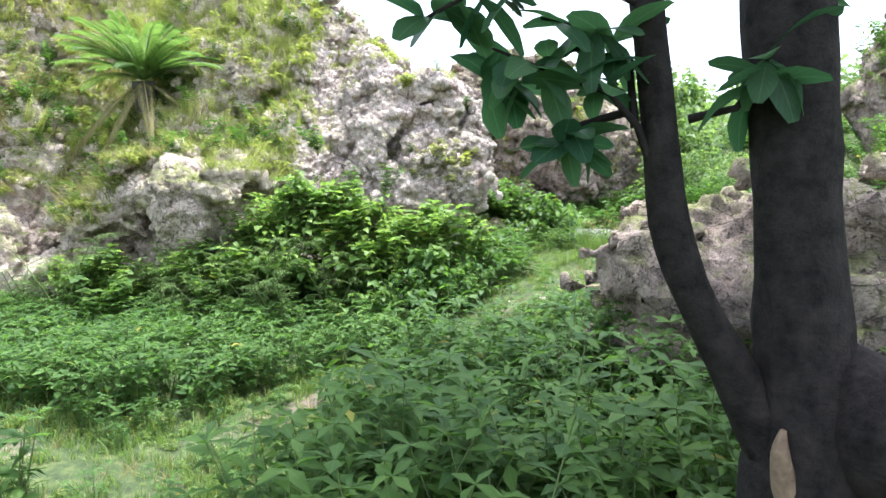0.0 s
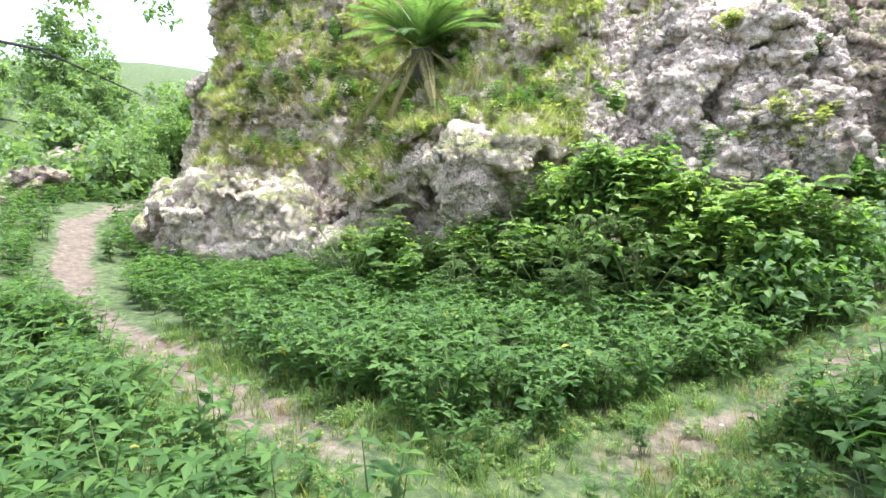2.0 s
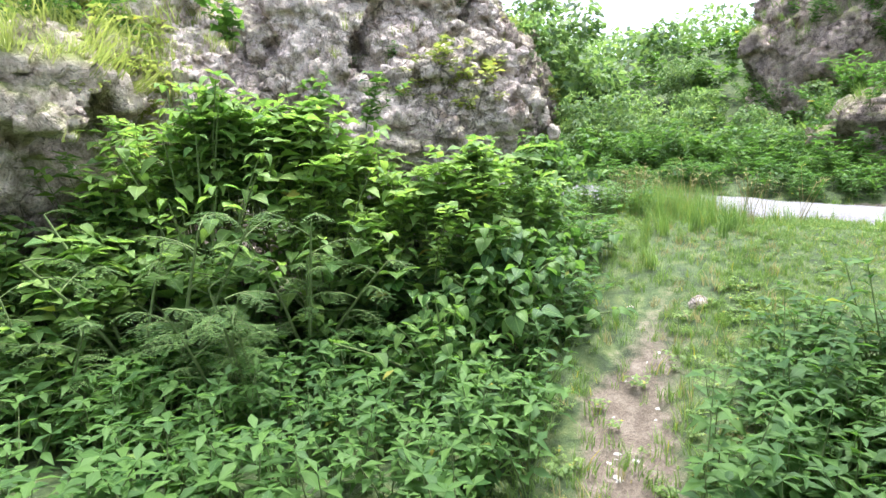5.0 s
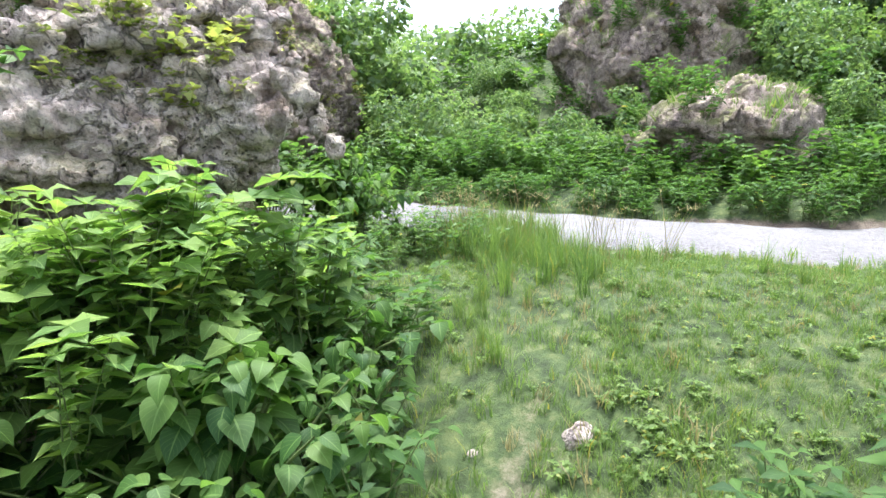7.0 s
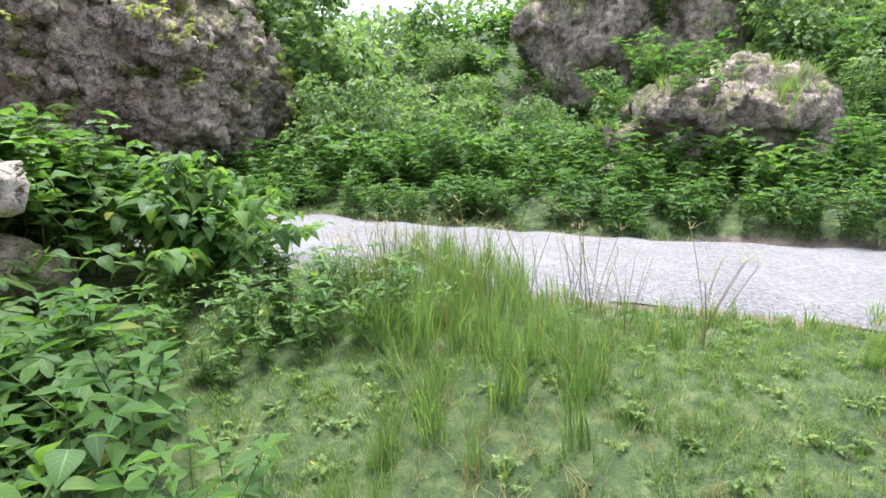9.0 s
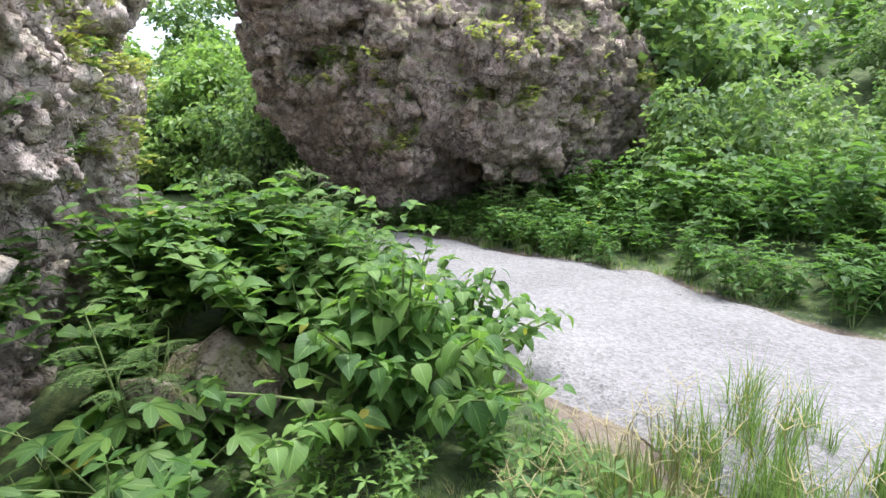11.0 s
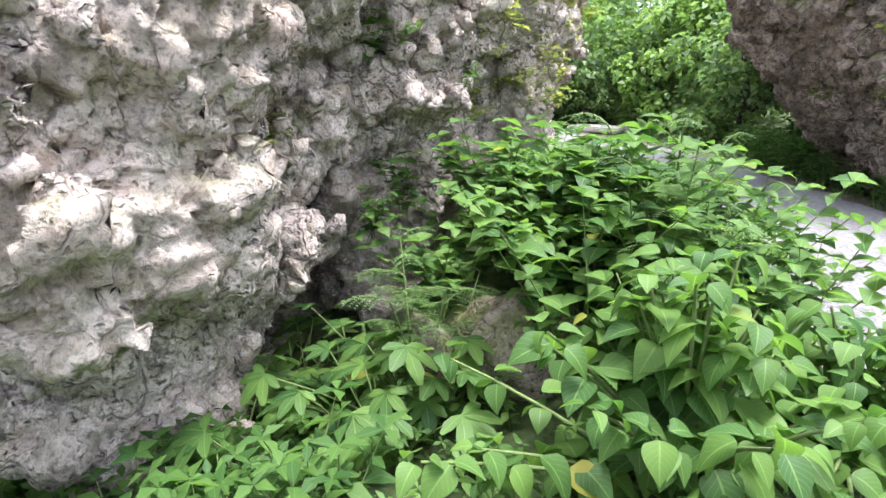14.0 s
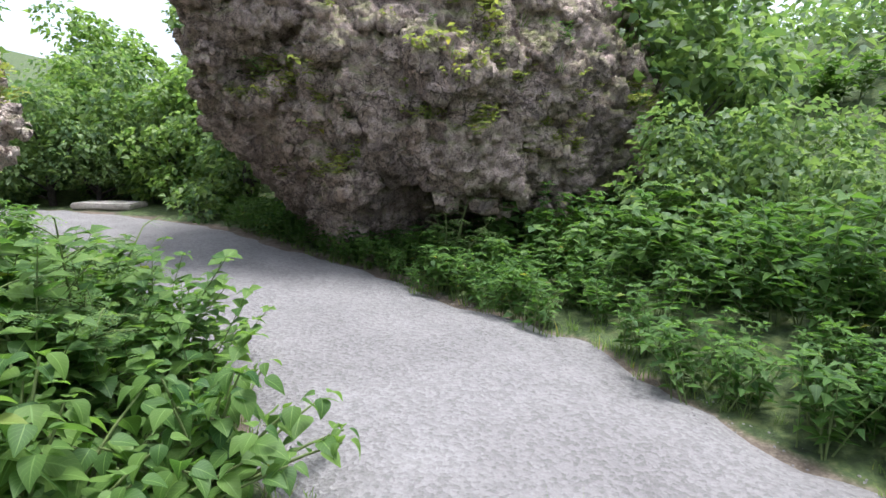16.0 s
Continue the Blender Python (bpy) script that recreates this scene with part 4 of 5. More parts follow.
set_out("dry_grass", THIN_TUFTS, np.concatenate([scatter((-6, 1.5, 2, 8), 9, lambda x, y: 1 - off_trail(x, y, 0.8), (0.4, 0.8)),
    scatter((0.0, 4.5, 5.0, 9.6), 60, lambda x, y: lawn(x, y) * off_road(x, y, 1.2) * (east_of_road(x, y) < 0) * smooth(-0.2, 0.5, value_noise(x * 1.4, y * 1.4, 0 * x, 91)), (0.2, 0.5))]), [DRY, DRY], "dry straw-coloured grass along the path", "grass")
set_out("rock_weeds", FAR_TALL + FAR_HERBS, on_rock(BOULDER_C, 260, 0.1, (5, 16, 8, 17, 1.0, 8), (0.6, 1.1), k=79), [HERB, STEM], "green shrubs rooted on the outcrop", "shrubs")


# ---- shrubs whose leaves can be told apart ----
BROAD_LEAVES = [mesh_from("leaf", *leaf(1.0, w, 8, f, d, "heart")[:2], [BROAD], leaf(1.0, w, 8, f, d, "heart")[2]) for w, f, d in ((0.8, 0.25, 0.45), (0.72, 0.35, 0.75), (0.84, 0.15, 0.6), (0.68, 0.4, 0.35))]


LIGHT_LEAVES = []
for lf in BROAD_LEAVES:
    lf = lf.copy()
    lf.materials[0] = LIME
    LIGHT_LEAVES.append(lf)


def root(name, at, label, category, group=""):
    ob = new(name)
    ob.empty_display_size = 0.1
    ob.location = at
    return tagged(ob, label, category, group)


def broad_shrub(at, height, radius, stems, nodes, size, label, top=0.0, leaves=BROAD_LEAVES):
    """A shrub of leafy stems that arch outwards; each leaf is its own piece."""
    z = float(ground(at[0], at[1]))
    ob = root("shrub", (at[0], at[1], z), label, "shrub", "broad-leaved shrubs")
    for s in range(stems):
        yaw = 6.283 * s / stems + R(-0.5, 0.5)
        reach = radius * (0.25 + 0.8 * (s % 3) / 2) * R(0.8, 1.1)
        h = (height - top * (s % 3) / 2) * R(0.8, 1.05)
        t = np.linspace(0, 1, 6)
        line = np.stack([np.cos(yaw) * reach * t ** 1.3, np.sin(yaw) * reach * t ** 1.3, h * (t - 0.12 * t ** 3)], 1)
        V, F = tube(line, np.linspace(0.012, 0.004, 6), 5)
        part("stem", mesh_from("stem", V, F, [STEM]), ob)
        turn = R(0, 6.28)
        for k in range(nodes):
            u = 0.3 + 0.7 * k / (nodes - 1)
            turn += 2.2 + R(-0.4, 0.4)
            p = along(line, u)
            for pair in range(1 if k < nodes - 1 else 3):
                a = turn + pair * 2.1
                L = size * R(0.65, 1.2) * (1.0 if k < nodes - 2 else 0.7)
                stalk = L * 0.35
                out = np.array([-math.sin(a) * stalk, math.cos(a) * stalk, stalk * 0.4])
                m = Matrix(spin(a, R(-0.75, 0.1), R(-0.35, 0.35)).tolist()).to_4x4()
                lf = part("leaf", leaves[int(RNG.integers(0, 4))], ob)
                lf.matrix_basis = Matrix.Translation(p + out) @ m @ Matrix.Scale(L, 4)
    return ob


broad_shrub((1.7, 9.8), 0.85, 0.72, 40, 14, 0.125, "lush shrub with large heart-shaped green leaves beside the lane", 0.4)
broad_shrub((2.05, 10.3), 0.62, 0.6, 24, 10, 0.125, "low shrub with heart-shaped leaves at the lane's edge", 0.25)
broad_shrub((1.5, 11.3), 0.5, 0.5, 9, 7, 0.13, "low green shrub at the lane's edge", 0.2)
broad_shrub((-0.25, 7.1), 0.95, 0.75, 34, 14, 0.13, "broad-leaved green shrub beside the dirt path", 0.45)
broad_shrub((0.4, 7.75), 0.85, 0.55, 12, 9, 0.14, "broad-leaved green shrub under the rock's overhang", 0.3)
broad_shrub((-0.8, 6.75), 0.75, 0.6, 15, 9, 0.12, "broad-leaved green shrub among weeds", 0.3)
broad_shrub((0.3, 7.25), 0.5, 0.35, 8, 6, 0.11, "low leafy shrub at the path's edge", 0.2)
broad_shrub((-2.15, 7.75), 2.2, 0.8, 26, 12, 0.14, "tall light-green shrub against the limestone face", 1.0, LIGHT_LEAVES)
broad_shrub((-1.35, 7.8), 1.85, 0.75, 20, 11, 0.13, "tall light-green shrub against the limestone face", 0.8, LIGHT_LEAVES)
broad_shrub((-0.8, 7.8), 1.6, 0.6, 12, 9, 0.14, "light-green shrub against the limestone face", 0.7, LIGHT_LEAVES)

SMALL_BROADS = [herb(0.7, 6, 0.095, "heart", 0.85, 7, 3, 0.75) for _ in range(4)]


def mound(centre, radii, n, size):
    x = RNG.normal(0, 0.45, n) * radii[0] + centre[0]
    y = RNG.normal(0, 0.45, n) * radii[1] + centre[1]
    q = ((x - centre[0]) / radii[0]) ** 2 + ((y - centre[1]) / radii[1]) ** 2
    z = ground(x, y) + centre[2] * np.exp(-q * 0.9)
    return np.stack([x, y, z, RNG.uniform(size[0], size[1], n)], 1)


set_out("thicket", SMALL_BROADS, np.concatenate([mound((0.75, 10.55, 0.35), (0.75, 0.75), 34, (0.75, 1.15)), mound((1.25, 10.9, 0.1), (0.6, 0.8), 22, (0.7, 1.0)), mound((0.3, 11.6, 0.2), (0.7, 0.9), 20, (0.6, 1.0))]),
        [BROAD, STEM], "dense mound of green shrubs between crag and lane", "shrubs")
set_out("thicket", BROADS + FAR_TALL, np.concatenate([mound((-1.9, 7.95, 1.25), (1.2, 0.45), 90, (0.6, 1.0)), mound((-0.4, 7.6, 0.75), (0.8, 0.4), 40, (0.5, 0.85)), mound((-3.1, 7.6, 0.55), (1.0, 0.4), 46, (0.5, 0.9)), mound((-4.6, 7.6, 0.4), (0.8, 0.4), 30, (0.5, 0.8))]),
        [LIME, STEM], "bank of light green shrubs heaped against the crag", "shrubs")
set_out("undergrowth", HERBS, scatter((1.9, 8.6, 2.9, 11.4), 14, lambda x, y: off_road(x, y, 1.3) * (east_of_road(x, y) < 0) * smooth(8.6, 9.0, y), (0.6, 0.9)), [BROAD, STEM], "green weeds between tall grass and lane", "weeds")
set_out("thicket", BROADS, np.concatenate([
    scatter((-2.6, 7.3, -0.4, 8.2), 6, lambda x, y: 1 + 0 * x, (0.8, 1.3)),
    scatter((3.2, 7, 11, 17), 3.6, lambda x, y: off_road(x, y, 1.9) * off_rock(x, y) * (east_of_road(x, y) > 0) * (boulder_c(x, y - 0.5, ground(x, y) + 0.6) > 0.3), (0.6, 1.1)),
    scatter((-4.6, 6.9, -2.4, 7.7), 4, lambda x, y: 1 + 0 * x, (0.6, 1.0)),
    scatter((9, 5, 17, 20), 1.4, lambda x, y: off_rock(x, y) * (boulder_c(x, y - 0.5, ground(x, y) + 0.6) > 0.3), (0.8, 1.4)),
]), [BROAD, STEM], "thick green shrubs with broad pointed leaves", "shrubs")
set_out("thicket", TALL_HERBS, np.concatenate([
    scatter((-1.1, 1.5, 2.7, 4.3), 21, lambda x, y: off_trail(x, y, 0.32) * smooth(-1.05, -0.75, x - 0.25 * (y - 2)), (0.75, 1.2)),
    scatter((0.9, 4.2, 3.4, 5.6), 6, lambda x, y: off_trail(x, y, 0.8), (0.8, 1.1)),
]), [HERB, STEM], "tall dark green weeds under the tree", "weeds")
for fx, fy, h in ((-2.0, 7.0, 0.95), (-1.5, 7.4, 1.2), (-2.4, 7.3, 1.3), (-2.9, 7.0, 0.9), (-3.5, 6.9, 0.9), (-4.9, 7.3, 1.2), (-5.2, 7.1, 0.9), (1.35, 10.55, 0.9), (1.1, 11.2, 1.0), (0.55, 9.85, 0.8), (3.0, 14.2, 0.8)):
    z = float(ground(fx, fy))
    V, F, U, S = FEATHERS[int(RNG.integers(0, 4))]
    ob = root("feathery_shrub", (fx, fy, z), "green shrub with fine feathery twice-divided leaves", "shrub", "feathery shrubs")
    ob.rotation_euler = (0, 0, R(0, 6.28))
    for nm, sl, mt in (("foliage", 0, FERNY), ("stalk", 1, STEM)):
        part(nm, mesh_from(nm, V * (h / 0.9), F[S == sl], [mt], U), ob)
set_out("lobed_weeds", [lobed_herb() for _ in range(4)], np.concatenate([scatter((-0.3, 9.0, 0.75, 9.95), 18, lambda x, y: (massif(x, y, ground(x, y) + 0.2) > 0) * 1.0, (0.9, 1.35)), scatter((0.7, 8.5, 1.3, 9.1), 8, lambda x, y: 1 + 0 * x, (0.6, 0.9))]),
        [BROAD, STEM], "weeds with large deeply lobed green leaves in a hollow", "weeds")
set_out("undergrowth", HERBS, scatter((0.75, 8.55, 1.7, 9.6), 20, lambda x, y: (massif(x, y, ground(x, y) + 0.2) > 0) * 1.0, (0.4, 0.75)), [BROAD, STEM], "low green weeds at the hollow's rim", "weeds")
set_out("undergrowth", HERBS, scatter((1.2, 8.5, 2.5, 9.7), 22, lambda x, y: off_road(x, y, 1.3), (0.4, 0.75)), [BROAD, STEM], "low green weeds below the shrub beside the lane", "weeds")
set_out("undergrowth", HERBS, scatter((-0.6, 8.9, 1.1, 10.3), 16, lambda x, y: (massif(x, y, ground(x, y) + 0.2) > 0) * 1.0, (0.4, 0.7)), [BROAD, STEM], "small weeds in the shaded hollow below the rock", "weeds")
# plants rooted on the overhanging wall
set_out("wall_plants", BROADS, [(-0.55, 10.55, 2.0, 0.5, 0.5, -0.2), (-0.5, 10.45, 2.15, 0.5, 0.6, -0.3), (-0.5, 10.7, 2.3, 0.45, 0.5, -0.3), (-0.35, 10.6, 1.4, 0.5, 0.4, -0.2), (-0.3, 10.3, 1.35, 0.4, 0.4, -0.3), (-1.3, 8.3, 1.6, 0.6, 0.0, -0.5), (-0.9, 8.3, 1.7, 0.5, 0.1, -0.5), (-1.9, 8.5, 2.3, 0.6, 0.0, -0.5), (1.9, 14.9, 1.05, 0.5, 0, -0.2), (2.8, 14.3, 1.05, 0.7, 0, -0.2), (3.4, 13.8, 1.05, 0.6, 0, -0.2)],
        [BROAD, STEM], "leafy plants rooted in cracks of the overhanging wall", "plants")


# ---- stones ----
def stone_shape(k, sub=2):
    bm = bmesh.new()
    bmesh.ops.create_icosphere(bm, subdivisions=sub, radius=0.5)
    for v in bm.verts:
        p = v.co
        n = float(fbm(np.array([p.x * 2.2]), np.array([p.y * 2.2]), np.array([p.z * 2.2]), 2, k)[0])
        v.co = Vector((p.x, p.y * 0.85, p.z * 0.6)) * (1 + 0.35 * n)
    bm.verts.ensure_lookup_table()
    V = np.array([v.co[:] for v in bm.verts])
    F = np.array([[v.index for v in f.verts] + [f.verts[2].index] for f in bm.faces])
    bm.free()
    return V, F[:, :3]


def set_stones(name, spots, label, mat):
    shapes = [stone_shape(200 + k, 1) for k in range(6)]
    vs, fs, base = [], [], 0
    which = RNG.integers(0, 6, len(spots))
    for k, (V, F) in enumerate(shapes):
        P = spots[which == k]
        a = RNG.uniform(0, 6.28, len(P))
        c, s = np.cos(a)[:, None], np.sin(a)[:, None]
        x, y, z = (V[None, :, i] * P[:, 3:4] for i in range(3))
        vs.append(np.stack([c * x - s * y + P[:, 0:1], s * x + c * y + P[:, 1:2], z + P[:, 2:3] + P[:, 3:4] * 0.12], -1).reshape(-1, 3))
        fs.append((F[None] + (np.arange(len(P)) * len(V))[:, None, None]).reshape(-1, 3) + base)
        base += len(V) * len(P)
    me = mesh_from(name, np.concatenate(vs), np.concatenate(fs), [mat], flat=True)
    tagged(new(name, me), label, "stones", kind="stuff")


PEBBLE = plain_material("pebble", (0.3, 0.26, 0.22), (0.62, 0.57, 0.52), 9, 0.9, 0.01)
trail_stones = scatter((-3, 2.5, 2, 7.5), 130, lambda x, y: 1 - off_trail(x, y, 0.3), (0.012, 0.05))
trail_stones[:, 2] -= 0.03
set_stones("pebbles", trail_stones, "small pale stones trodden into the dirt path", PEBBLE)
lane = scatter((0.5, 7, 6.5, 14), 170, lambda x, y: smooth(1.3, 1.1, polyline_distance(x, y, ROAD)[0]), (0.006, 0.02))
lane[:, 2] += 0.03
set_stones("gravel", lane, "loose pale coral gravel on the lane", CORAL)
for sx, sy, size, lab in ((2.2, 4.1, 2.2, "grey limestone boulder among tall weeds"), (-17.0, 12.5, 2.2, "pale boulder on the far slope"), (-14.2, 9.4, 1.2, "pale boulder beside the path"), (0.8, 10.15, 0.8, "dark mossy rock below the shrubs"), (1.1, 6.72, 0.16, "flat pale stone sunk in the turf"), (0.72, 6.95, 0.13, "small pale stone in the grass")):
    z = float(ground(sx, sy))
    f = lambda X, Y, Z, c=(sx, sy, z + size * (0.2 if size > 0.5 else -0.24)), s=size, k=int(size * 37): karst(X, Y, Z, ball(X, Y, Z, c, (s * 0.5, s * 0.42, s * 0.36)), min(1, s * 0.7), k, fine=s > 0.8)
    build_rock("boulder" if size > 0.5 else "stone", [(f, (sx - size * 0.75, sy - size * 0.75, z - size * 0.3), (sx + size * 0.75, sy + size * 0.75, z + size * 0.8), size / 24)], ROCK_B if size in (0.8, 2.2, 1.2) else ROCK, lab, split=2 if size > 2 and sy < 5 else 1)


def slab():
    bm = bmesh.new()
    bmesh.ops.create_cube(bm, size=1)
    bmesh.ops.scale(bm, vec=(1.2, 0.7, 0.12), verts=bm.verts)
    bmesh.ops.bevel(bm, geom=bm.edges[:], offset=0.03, segments=2, affect="EDGES")
    me = bpy.data.meshes.new("slab")
    bm.to_mesh(me)
    bm.free()
    me.materials.append(PEBBLE)
    ob = new("stone_slab", me)
    ob.location = (-3.9, 19.8, float(ground(-3.9, 19.8)) + 0.05)
    tagged(ob, "flat pale stone slab among weeds beyond the bend", "stone")


slab()


# ---- trees ----
TRUNK = plain_material("dark_bark", (0.007, 0.006, 0.006), (0.04, 0.033, 0.03), 16, 0.85, 0.02, 0.9)
TRUNK.node_tree.nodes["Principled BSDF"].inputs["Specular IOR Level"].default_value = 0.15
PALE_WOOD = plain_material("broken_wood", (0.10, 0.06, 0.035), (0.34, 0.24, 0.16), 14, 0.8, 0.02)
GLOSSY = leaf_material("glossy_leaf", (0.03, 0.075, 0.045), (0.07, 0.14, 0.06), (1.2, 1.5, 1.1), 0.3, 0.5)


def knotted(points, radii, k, sides=14, rings=26):
    P, Rr = np.asarray(points, float), np.asarray(radii, float)
    t = np.linspace(0, 1, len(P))
    u = np.linspace(0, 1, rings)
    Q = np.stack([np.interp(u, t, P[:, i]) for i in range(3)], 1)
    for _ in range(3):
        Q[1:-1] = (Q[:-2] + 2 * Q[1:-1] + Q[2:]) / 4
    r = np.interp(u, t, Rr)
    V, F = tube(Q, r, sides)
    c = np.repeat(Q, sides, axis=0)
    n = fbm(V[:, 0] * 9, V[:, 1] * 9, V[:, 2] * 3.5, 3, k)
    return c + (V - c) * (1 + 0.13 * n)[:, None], F


def near_tree():
    y = 1.6
    ob = root("tree", (1.0, y, float(ground(1.0, y))), "dark-barked tree forked low, with glossy oval leaves", "tree")
    z0 = ob.location.z

    def loc(pts):
        return [(px - 1.08, py - y, pz - z0) for px, py, pz in pts]
    part("trunk", mesh_from("trunk", *knotted(loc([(1.04, y, -0.1), (1.02, y, 0.5), (0.99, y, 0.85), (0.96, y, 1.15), (0.945, y, 1.5), (0.905, y, 1.85), (0.875, y, 2.2), (0.82, y, 2.9), (0.75, y, 3.8)]), [0.2, 0.17, 0.165, 0.12, 0.108, 0.102, 0.1, 0.085, 0.06], 300), [TRUNK]), ob)
    part("trunk", mesh_from("trunk", *knotted(loc([(0.95, y, 0.75), (0.84, y, 0.96), (0.76, y, 1.12), (0.65, y, 1.3), (0.595, y, 1.5), (0.565, y, 1.75), (0.52, y, 2.1), (0.44, y, 2.7)]), [0.08, 0.07, 0.058, 0.052, 0.05, 0.048, 0.045, 0.03], 310, 12), [TRUNK]), ob)
    part("burl", mesh_from("burl", *knotted(loc([(1.06, y - 0.08, 0.78), (1.09, y - 0.12, 0.88), (1.09, y - 0.13, 0.98), (1.07, y - 0.1, 1.08), (1.04, y - 0.05, 1.16)]), [0.05, 0.115, 0.125, 0.1, 0.03], 325, 14, 16), [TRUNK]), ob, "dark swollen burl on the trunk")
    part("broken_stub", mesh_from("broken_stub", *knotted(loc([(0.9, y - 0.08, 0.72), (0.86, y - 0.11, 0.84), (0.84, y - 0.12, 0.92), (0.85, y - 0.12, 0.97)]), [0.035, 0.03, 0.022, 0.008], 320, 8, 12), [PALE_WOOD]), ob, "pale splintered stub of a broken limb")
    twigs = [[(0.56, y, 1.6), (0.5, y - 0.02, 1.74), (0.42, y - 0.04, 1.82), (0.3, y - 0.05, 1.86), (0.12, y - 0.05, 1.93)],
             [(0.5, y, 1.74), (0.49, y + 0.02, 1.9), (0.42, y, 1.98), (0.25, y, 2.02)],
             [(0.48, y, 1.78), (0.36, y + 0.05, 1.75), (0.33, y + 0.05, 1.7), (0.3, y, 1.68)],
             [(0.64, y, 1.76), (0.74, y - 0.05, 1.78), (0.8, y - 0.06, 1.86), (0.82, y - 0.06, 1.93)],
             [(0.52, y, 2.05), (0.3, y - 0.1, 2.1), (0.05, y - 0.1, 2.04), (-0.06, y - 0.1, 1.98)],
             [(0.5, y, 1.9), (0.36, y + 0.1, 1.97), (0.2, y + 0.12, 1.9), (0.12, y + 0.12, 1.86)]]
    meshes = [mesh_from("leaf", *leaf(1.0, w, 5, 0.12, d, "oval")[:2], [GLOSSY], leaf(1.0, w, 5, 0.12, d, "oval")[2]) for w, d in ((0.46, 0.3), (0.42, 0.5), (0.5, 0.15))]
    for line in twigs:
        L = np.array(loc(line))
        part("branch", mesh_from("branch", *tube(L, np.linspace(0.012, 0.004, len(L)), 6), [TRUNK]), ob)
        for k in range(17):
            p = along(L, R(0.45, 1.0))
            lf = part("leaf", meshes[int(RNG.integers(0, 3))], ob)
            lf.matrix_basis = Matrix.Translation(p) @ Matrix(spin(R(0, 6.28), R(-1.0, 0.6), R(-0.6, 0.6)).tolist()).to_4x4() @ Matrix.Scale(R(0.12, 0.2), 4)
    blobs = [(R(-1.6, 2.4), R(-1.2, 2.6), R(3.1, 4.9), R(0.3, 0.55)) for _ in range(110)]
    V, F, U = crown_shape(blobs, 60, 0.15)
    part("crown", mesh_from("crown", V, F, [GLOSSY], U), ob)



def cycad():
    at = (-5.15, 10.0, 3.3)
    ob = root("cycad_palm", at, "cycad palm with stiff dark green fronds rooted on the crag", "palm")
    part("trunk", mesh_from("trunk", *knotted([(0, 0.3, -0.4), (0, 0.05, 0), (0, -0.05, 0.4)], [0.2, 0.18, 0.16], 330, 10, 10), [BARK]), ob)
    for k in range(46):
        sh = Shape()
        yaw, up, ln = k * 2.4, R(0.3, 1.4) if k % 6 else R(-0.9, -0.3), R(1.4, 1.8)
        t = np.linspace(0, 1, 14)
        line = np.stack([0 * t, ln * t * math.cos(up), ln * (math.sin(up) * t - 0.38 * t ** 2)], 1) @ spin(yaw).T + [0, -0.05, 0.42]
        sh.add(*tube(line, np.linspace(0.012, 0.004, 14), 3))
        for j in range(36):
            u = 0.12 + 0.88 * j / 35
            for side in (-1, 1):
                q = leaf(0.24 * (1 - 0.55 * abs(u - 0.4)), 0.028, 1, 0.1, 0.2)
                put(sh, q, along(line, u), spin(yaw + side * 0.95, up - 1.1 * u, 0))
        V, F, U, S = sh.arrays()
        part("frond", mesh_from("frond", V, F, [FERNY if k % 6 else DRY], U), ob)


cycad()


def crown_shape(blobs, leaves, size, kind="oval", width=0.5):
    """Leaves set over uneven clumps."""
    n = sum(leaves for _ in blobs)
    V1, F1, U1 = leaf(1.0, width * 1.3, 1, 0.3, 0.5, kind)
    C, Rr = np.repeat(np.array([b[:3] for b in blobs]), leaves, 0), np.repeat(np.array([b[3] for b in blobs]), leaves)
    d = RNG.normal(size=(n, 3))
    d /= np.linalg.norm(d, axis=1)[:, None]
    P = C + d * (Rr * RNG.uniform(0.45, 1.05, n) ** 0.6)[:, None] * [1, 1, 0.75]
    yaw = np.arctan2(-d[:, 0], d[:, 1]) + RNG.normal(0, 0.8, n)
    pit, rol, L = RNG.uniform(-0.9, 0.5, n), RNG.normal(0, 0.5, n), size * RNG.uniform(0.6, 1.3, n)
    cy, sy, cp, sp, cr, sr = np.cos(yaw), np.sin(yaw), np.cos(pit), np.sin(pit), np.cos(rol), np.sin(rol)
    o, one = 0 * yaw, 0 * yaw + 1
    M = np.einsum("nij,njk,nkl->nil", np.array([[cy, -sy, o], [sy, cy, o], [o, o, one]]).transpose(2, 0, 1), np.array([[one, o, o], [o, cp, -sp], [o, sp, cp]]).transpose(2, 0, 1), np.array([[cr, o, sr], [o, one, o], [-sr, o, cr]]).transpose(2, 0, 1))
    V = np.einsum("nij,vj->nvi", M * L[:, None, None], V1) + P[:, None]
    F = (F1[None] + (np.arange(n) * len(V1))[:, None, None]).reshape(-1, 4)
    return V.reshape(-1, 3), F, np.tile(U1, (n, 1))


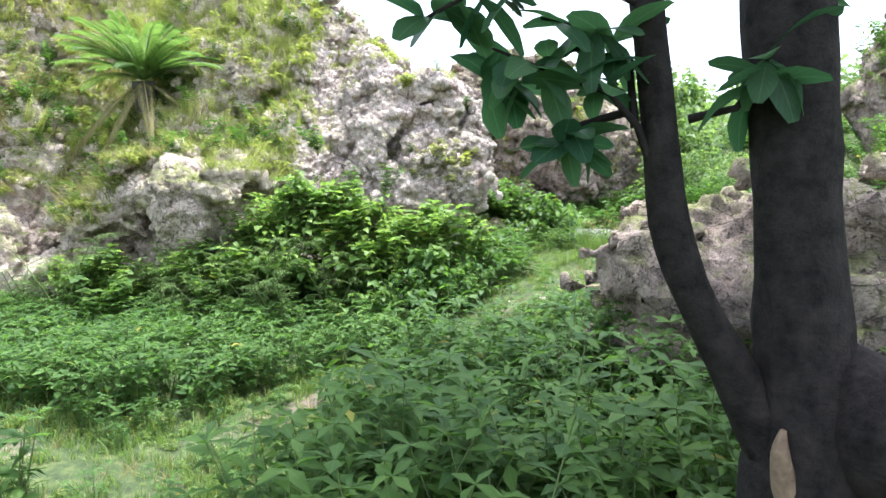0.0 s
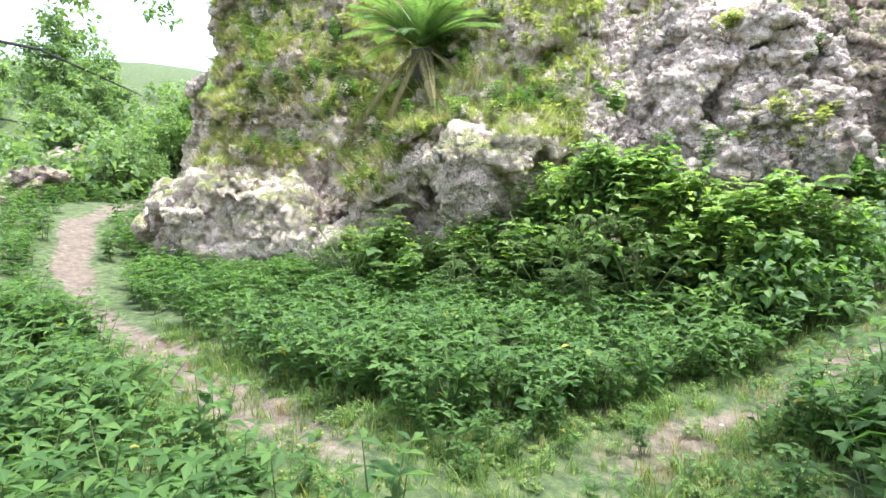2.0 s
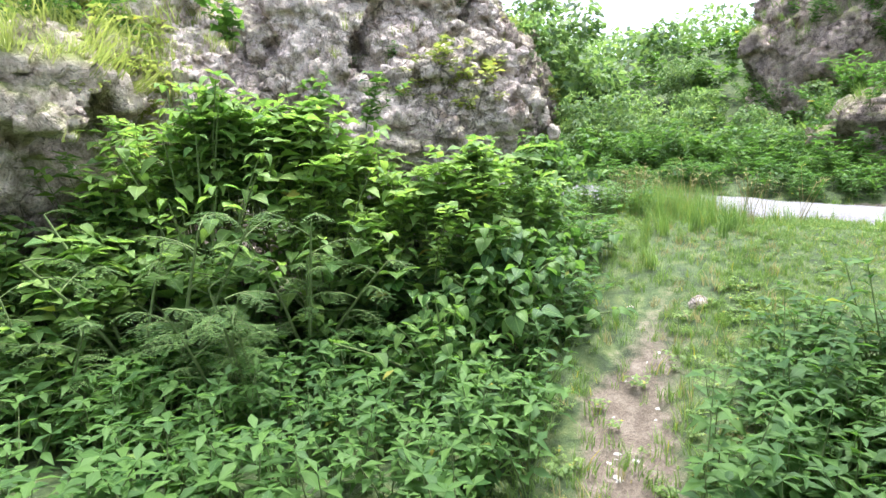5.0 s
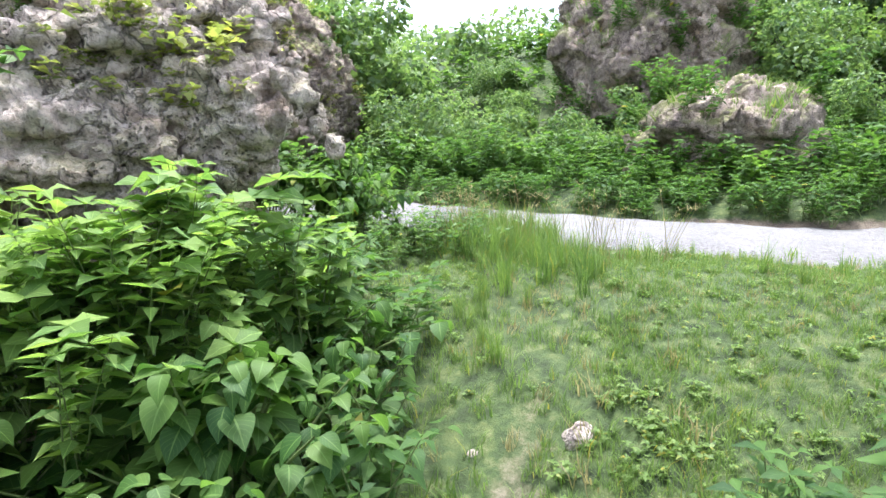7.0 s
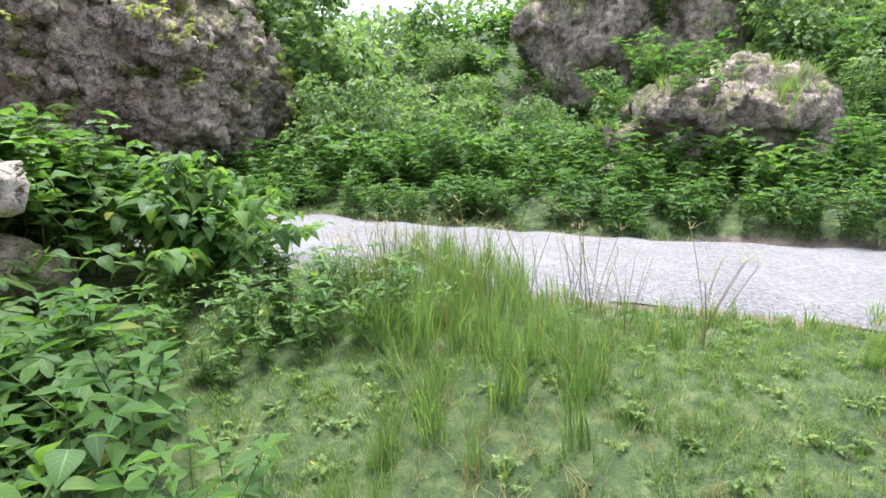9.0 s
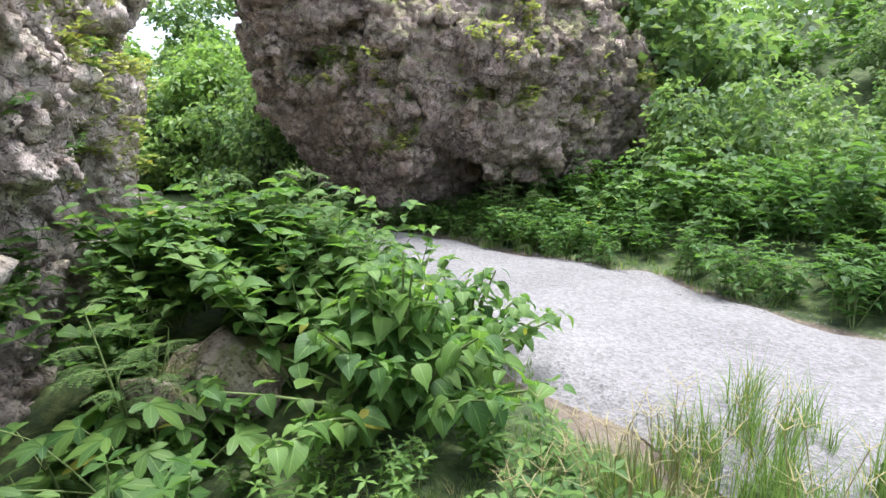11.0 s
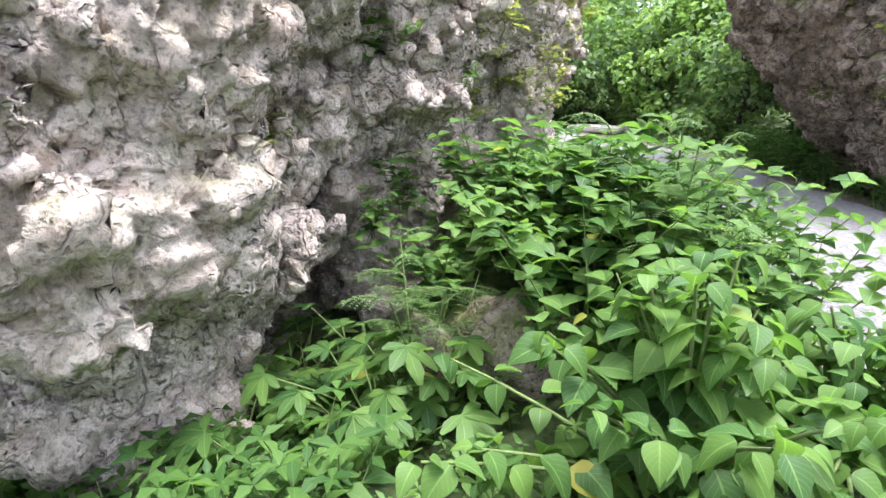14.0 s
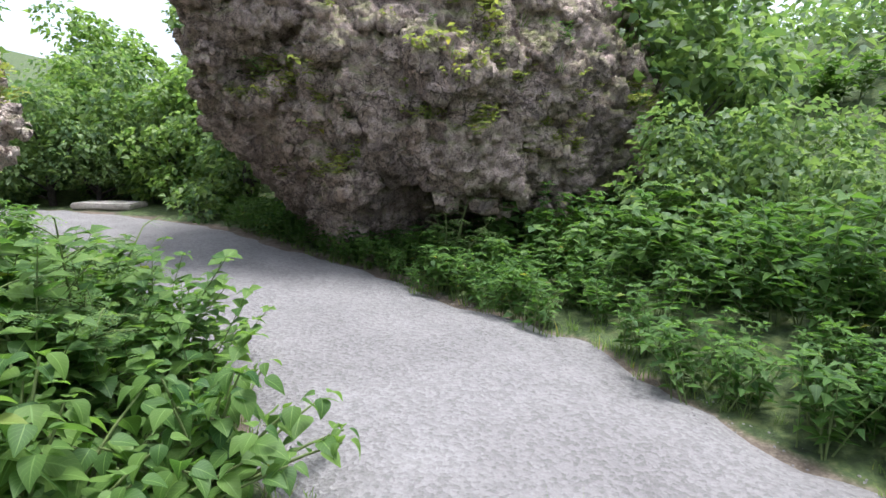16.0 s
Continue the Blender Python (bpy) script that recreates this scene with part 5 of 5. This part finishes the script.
def make_tree(height, width, clumps, leaves, size, label, mat):
    ob = root("tree", (0, 0, 0), label, "tree", "woodland trees")
    line = [(0, 0, -0.3), (0.05, 0.03, height * 0.3), (R(-0.2, 0.2), R(-0.2, 0.2), height * 0.62)]
    part("trunk", mesh_from("trunk", *knotted(line, [0.11, 0.09, 0.05], 340, 8, 10), [BARK]), ob)
    blobs = []
    for k in range(clumps):
        a, r, h = k * 2.4, width * math.sqrt(R(0.02, 1)), R(0.12, 0.95)
        r *= 1.1 - 0.6 * h
        c = (math.cos(a) * r, math.sin(a) * r, height * h)
        blobs.append((*c, R(0.14, 0.3) * width + 0.15))
        if k % 3 == 0:
            limb = [(0.03, 0.02, height * h * 0.45), (c[0] * 0.5, c[1] * 0.5, height * h * 0.75), c]
            part("limb", mesh_from("limb", *tube(np.array(limb), [0.04, 0.025, 0.008], 5), [BARK]), ob)
    V, F, U = crown_shape(blobs, leaves, size)
    part("crown", mesh_from("crown", V, F, [mat], U), ob)
    return ob


WOODS_B = leaf_material("pale_woodland_leaf", (0.075, 0.15, 0.045), (0.22, 0.31, 0.085), (1.5, 1.6, 0.9), 0.0, 0.5)
kinds = [make_tree(5.5, 2.3, 36, 160, 0.22, "leafy green woodland tree with an uneven crown", WOODS),
         make_tree(4.5, 2.2, 34, 160, 0.2, "leafy bright green woodland tree", WOODS_B),
         make_tree(3.4, 1.9, 30, 160, 0.17, "low bushy green tree", WOODS)]
woods = [(-1.0, 19.6, 2, 0.8), (-2.3, 21.0, 1, 0.75), (-3.9, 22.0, 2, 1.0), (-5.6, 20.6, 2, 0.8), (-0.3, 22.2, 0, 0.7), (-3.0, 23.6, 1, 0.85), (-3.2, 26.0, 0, 0.65), (-6.0, 22.5, 1, 0.7), (-8.5, 20.5, 0, 0.8), (-10.5, 23, 0, 1.0), (-5.0, 28, 0, 1.0), (-1.0, 29, 0, 0.95), (2.5, 29, 1, 1.0), (-7.0, 25.5, 1, 1.0), (-4.6, 20.6, 2, 0.55), (-12, 19, 1, 0.9), (0.5, 26.0, 2, 0.7), (-2.6, 22.5, 2, 0.5),
         (6.0, 17.0, 0, 0.85), (7.0, 15.2, 2, 0.6), (6.9, 19.5, 0, 0.9), (9.4, 15.4, 2, 0.42), (10.8, 17.4, 2, 0.45), (5.9, 14.6, 2, 0.6), (6.6, 13.0, 2, 0.45), (8.2, 12.4, 2, 0.45), (9.8, 11.9, 2, 0.5), (15.4, 15.0, 0, 0.7), (15.5, 12.5, 1, 0.8), (12.4, 10.0, 2, 0.7), (14.0, 8.0, 1, 0.8), (11.8, 7.0, 2, 0.6), (16.5, 9.5, 0, 0.9), (15.8, 17.5, 0, 0.6), (13.6, 11.2, 2, 0.7), (10.9, 9.0, 2, 0.5),
         (-15.5, 15.5, 1, 0.6), (-18.5, 13.5, 0, 0.5), (-21, 16.5, 0, 0.6), (-17.0, 19, 0, 0.7), (-22, 11, 1, 0.6), (-24, 14, 0, 0.6), (-13.5, 17.5, 2, 0.8), (-19.5, 8.5, 2, 0.6), (-26, 19, 0, 0.8), (-15.2, 12.8, 2, 0.55)]
placed = set()
for x, y, k, s in woods:
    m = pose(x, y, float(ground(x, y)) - 0.1, 0, 0, R(0, 360)) @ Matrix.Scale(s, 4)
    if k in placed:
        t = copy_thing(kinds[k], m)
        t.matrix_basis = m
    else:
        kinds[k].matrix_basis = m
        placed.add(k)


def branch_tree():
    """The tree past the picture's edge whose low boughs hang over the path."""
    x, y = -8.9, 2.6
    ob = root("tree", (x, y, float(ground(x, y))), "tree with thin grey boughs and small leaves over the path", "tree")
    part("trunk", mesh_from("trunk", *knotted([(0, 0, -0.2), (0.1, 0.2, 1.5), (0.1, 0.6, 3.4), (0, 0.8, 4.8)], [0.16, 0.13, 0.1, 0.05], 350), [BARK]), ob)
    blobs = []
    for line in ([(0.1, 0.3, 2.0), (0.7, 1.5, 2.9), (1.5, 2.6, 2.75), (2.1, 3.3, 2.35)], [(0.1, 0.5, 2.9), (0.9, 2.0, 3.7), (1.7, 2.9, 3.6), (2.2, 3.4, 3.4)], [(0.1, 0.2, 1.6), (0.2, 1.9, 2.2), (0.3, 3.2, 2.1)], [(0.1, 0.5, 3.0), (0.4, 1.8, 3.6), (0.9, 3.4, 3.9)]):
        L = np.array(line)
        part("bough", mesh_from("bough", *tube(L, np.linspace(0.035, 0.008, len(L)), 6), [BARK]), ob)
        for k in range(9):
            p = along(L, R(0.45, 1.0)) + RNG.normal(0, 0.16, 3)
            blobs.append((*p, R(0.12, 0.24)))
    V, F, U = crown_shape(blobs, 26, 0.085)
    part("crown", mesh_from("crown", V, F, [WOODS], U), ob)


branch_tree()
near_tree()


# ---- woods on the slopes around ----
def slope_woods(boxes, n, size):
    blobs = []
    for x0, y0, x1, y1 in boxes:
        for _ in range(n):
            x, y = R(x0, x1), R(y0, y1)
            r = R(0.6, 1.3)
            blobs.append((x, y, float(ground(x, y)) + r * R(0.2, 0.9), r))
    V, F, U = crown_shape(blobs, 110, size)
    tagged(new("woods", mesh_from("woods", V, F, [WOODS], U)), "dense green scrub and low woods covering the slope", "woods", kind="stuff")


slope_woods([(-16, 21, -3.5, 34), (-3, 27, 8, 36), (-14, 17, -7, 22)], 60, 0.26)
slope_woods([(16, 6, 28, 26), (7, 20, 18, 32), (-34, 8, -16, 26), (-22, 10, -14.5, 19)], 62, 0.28)
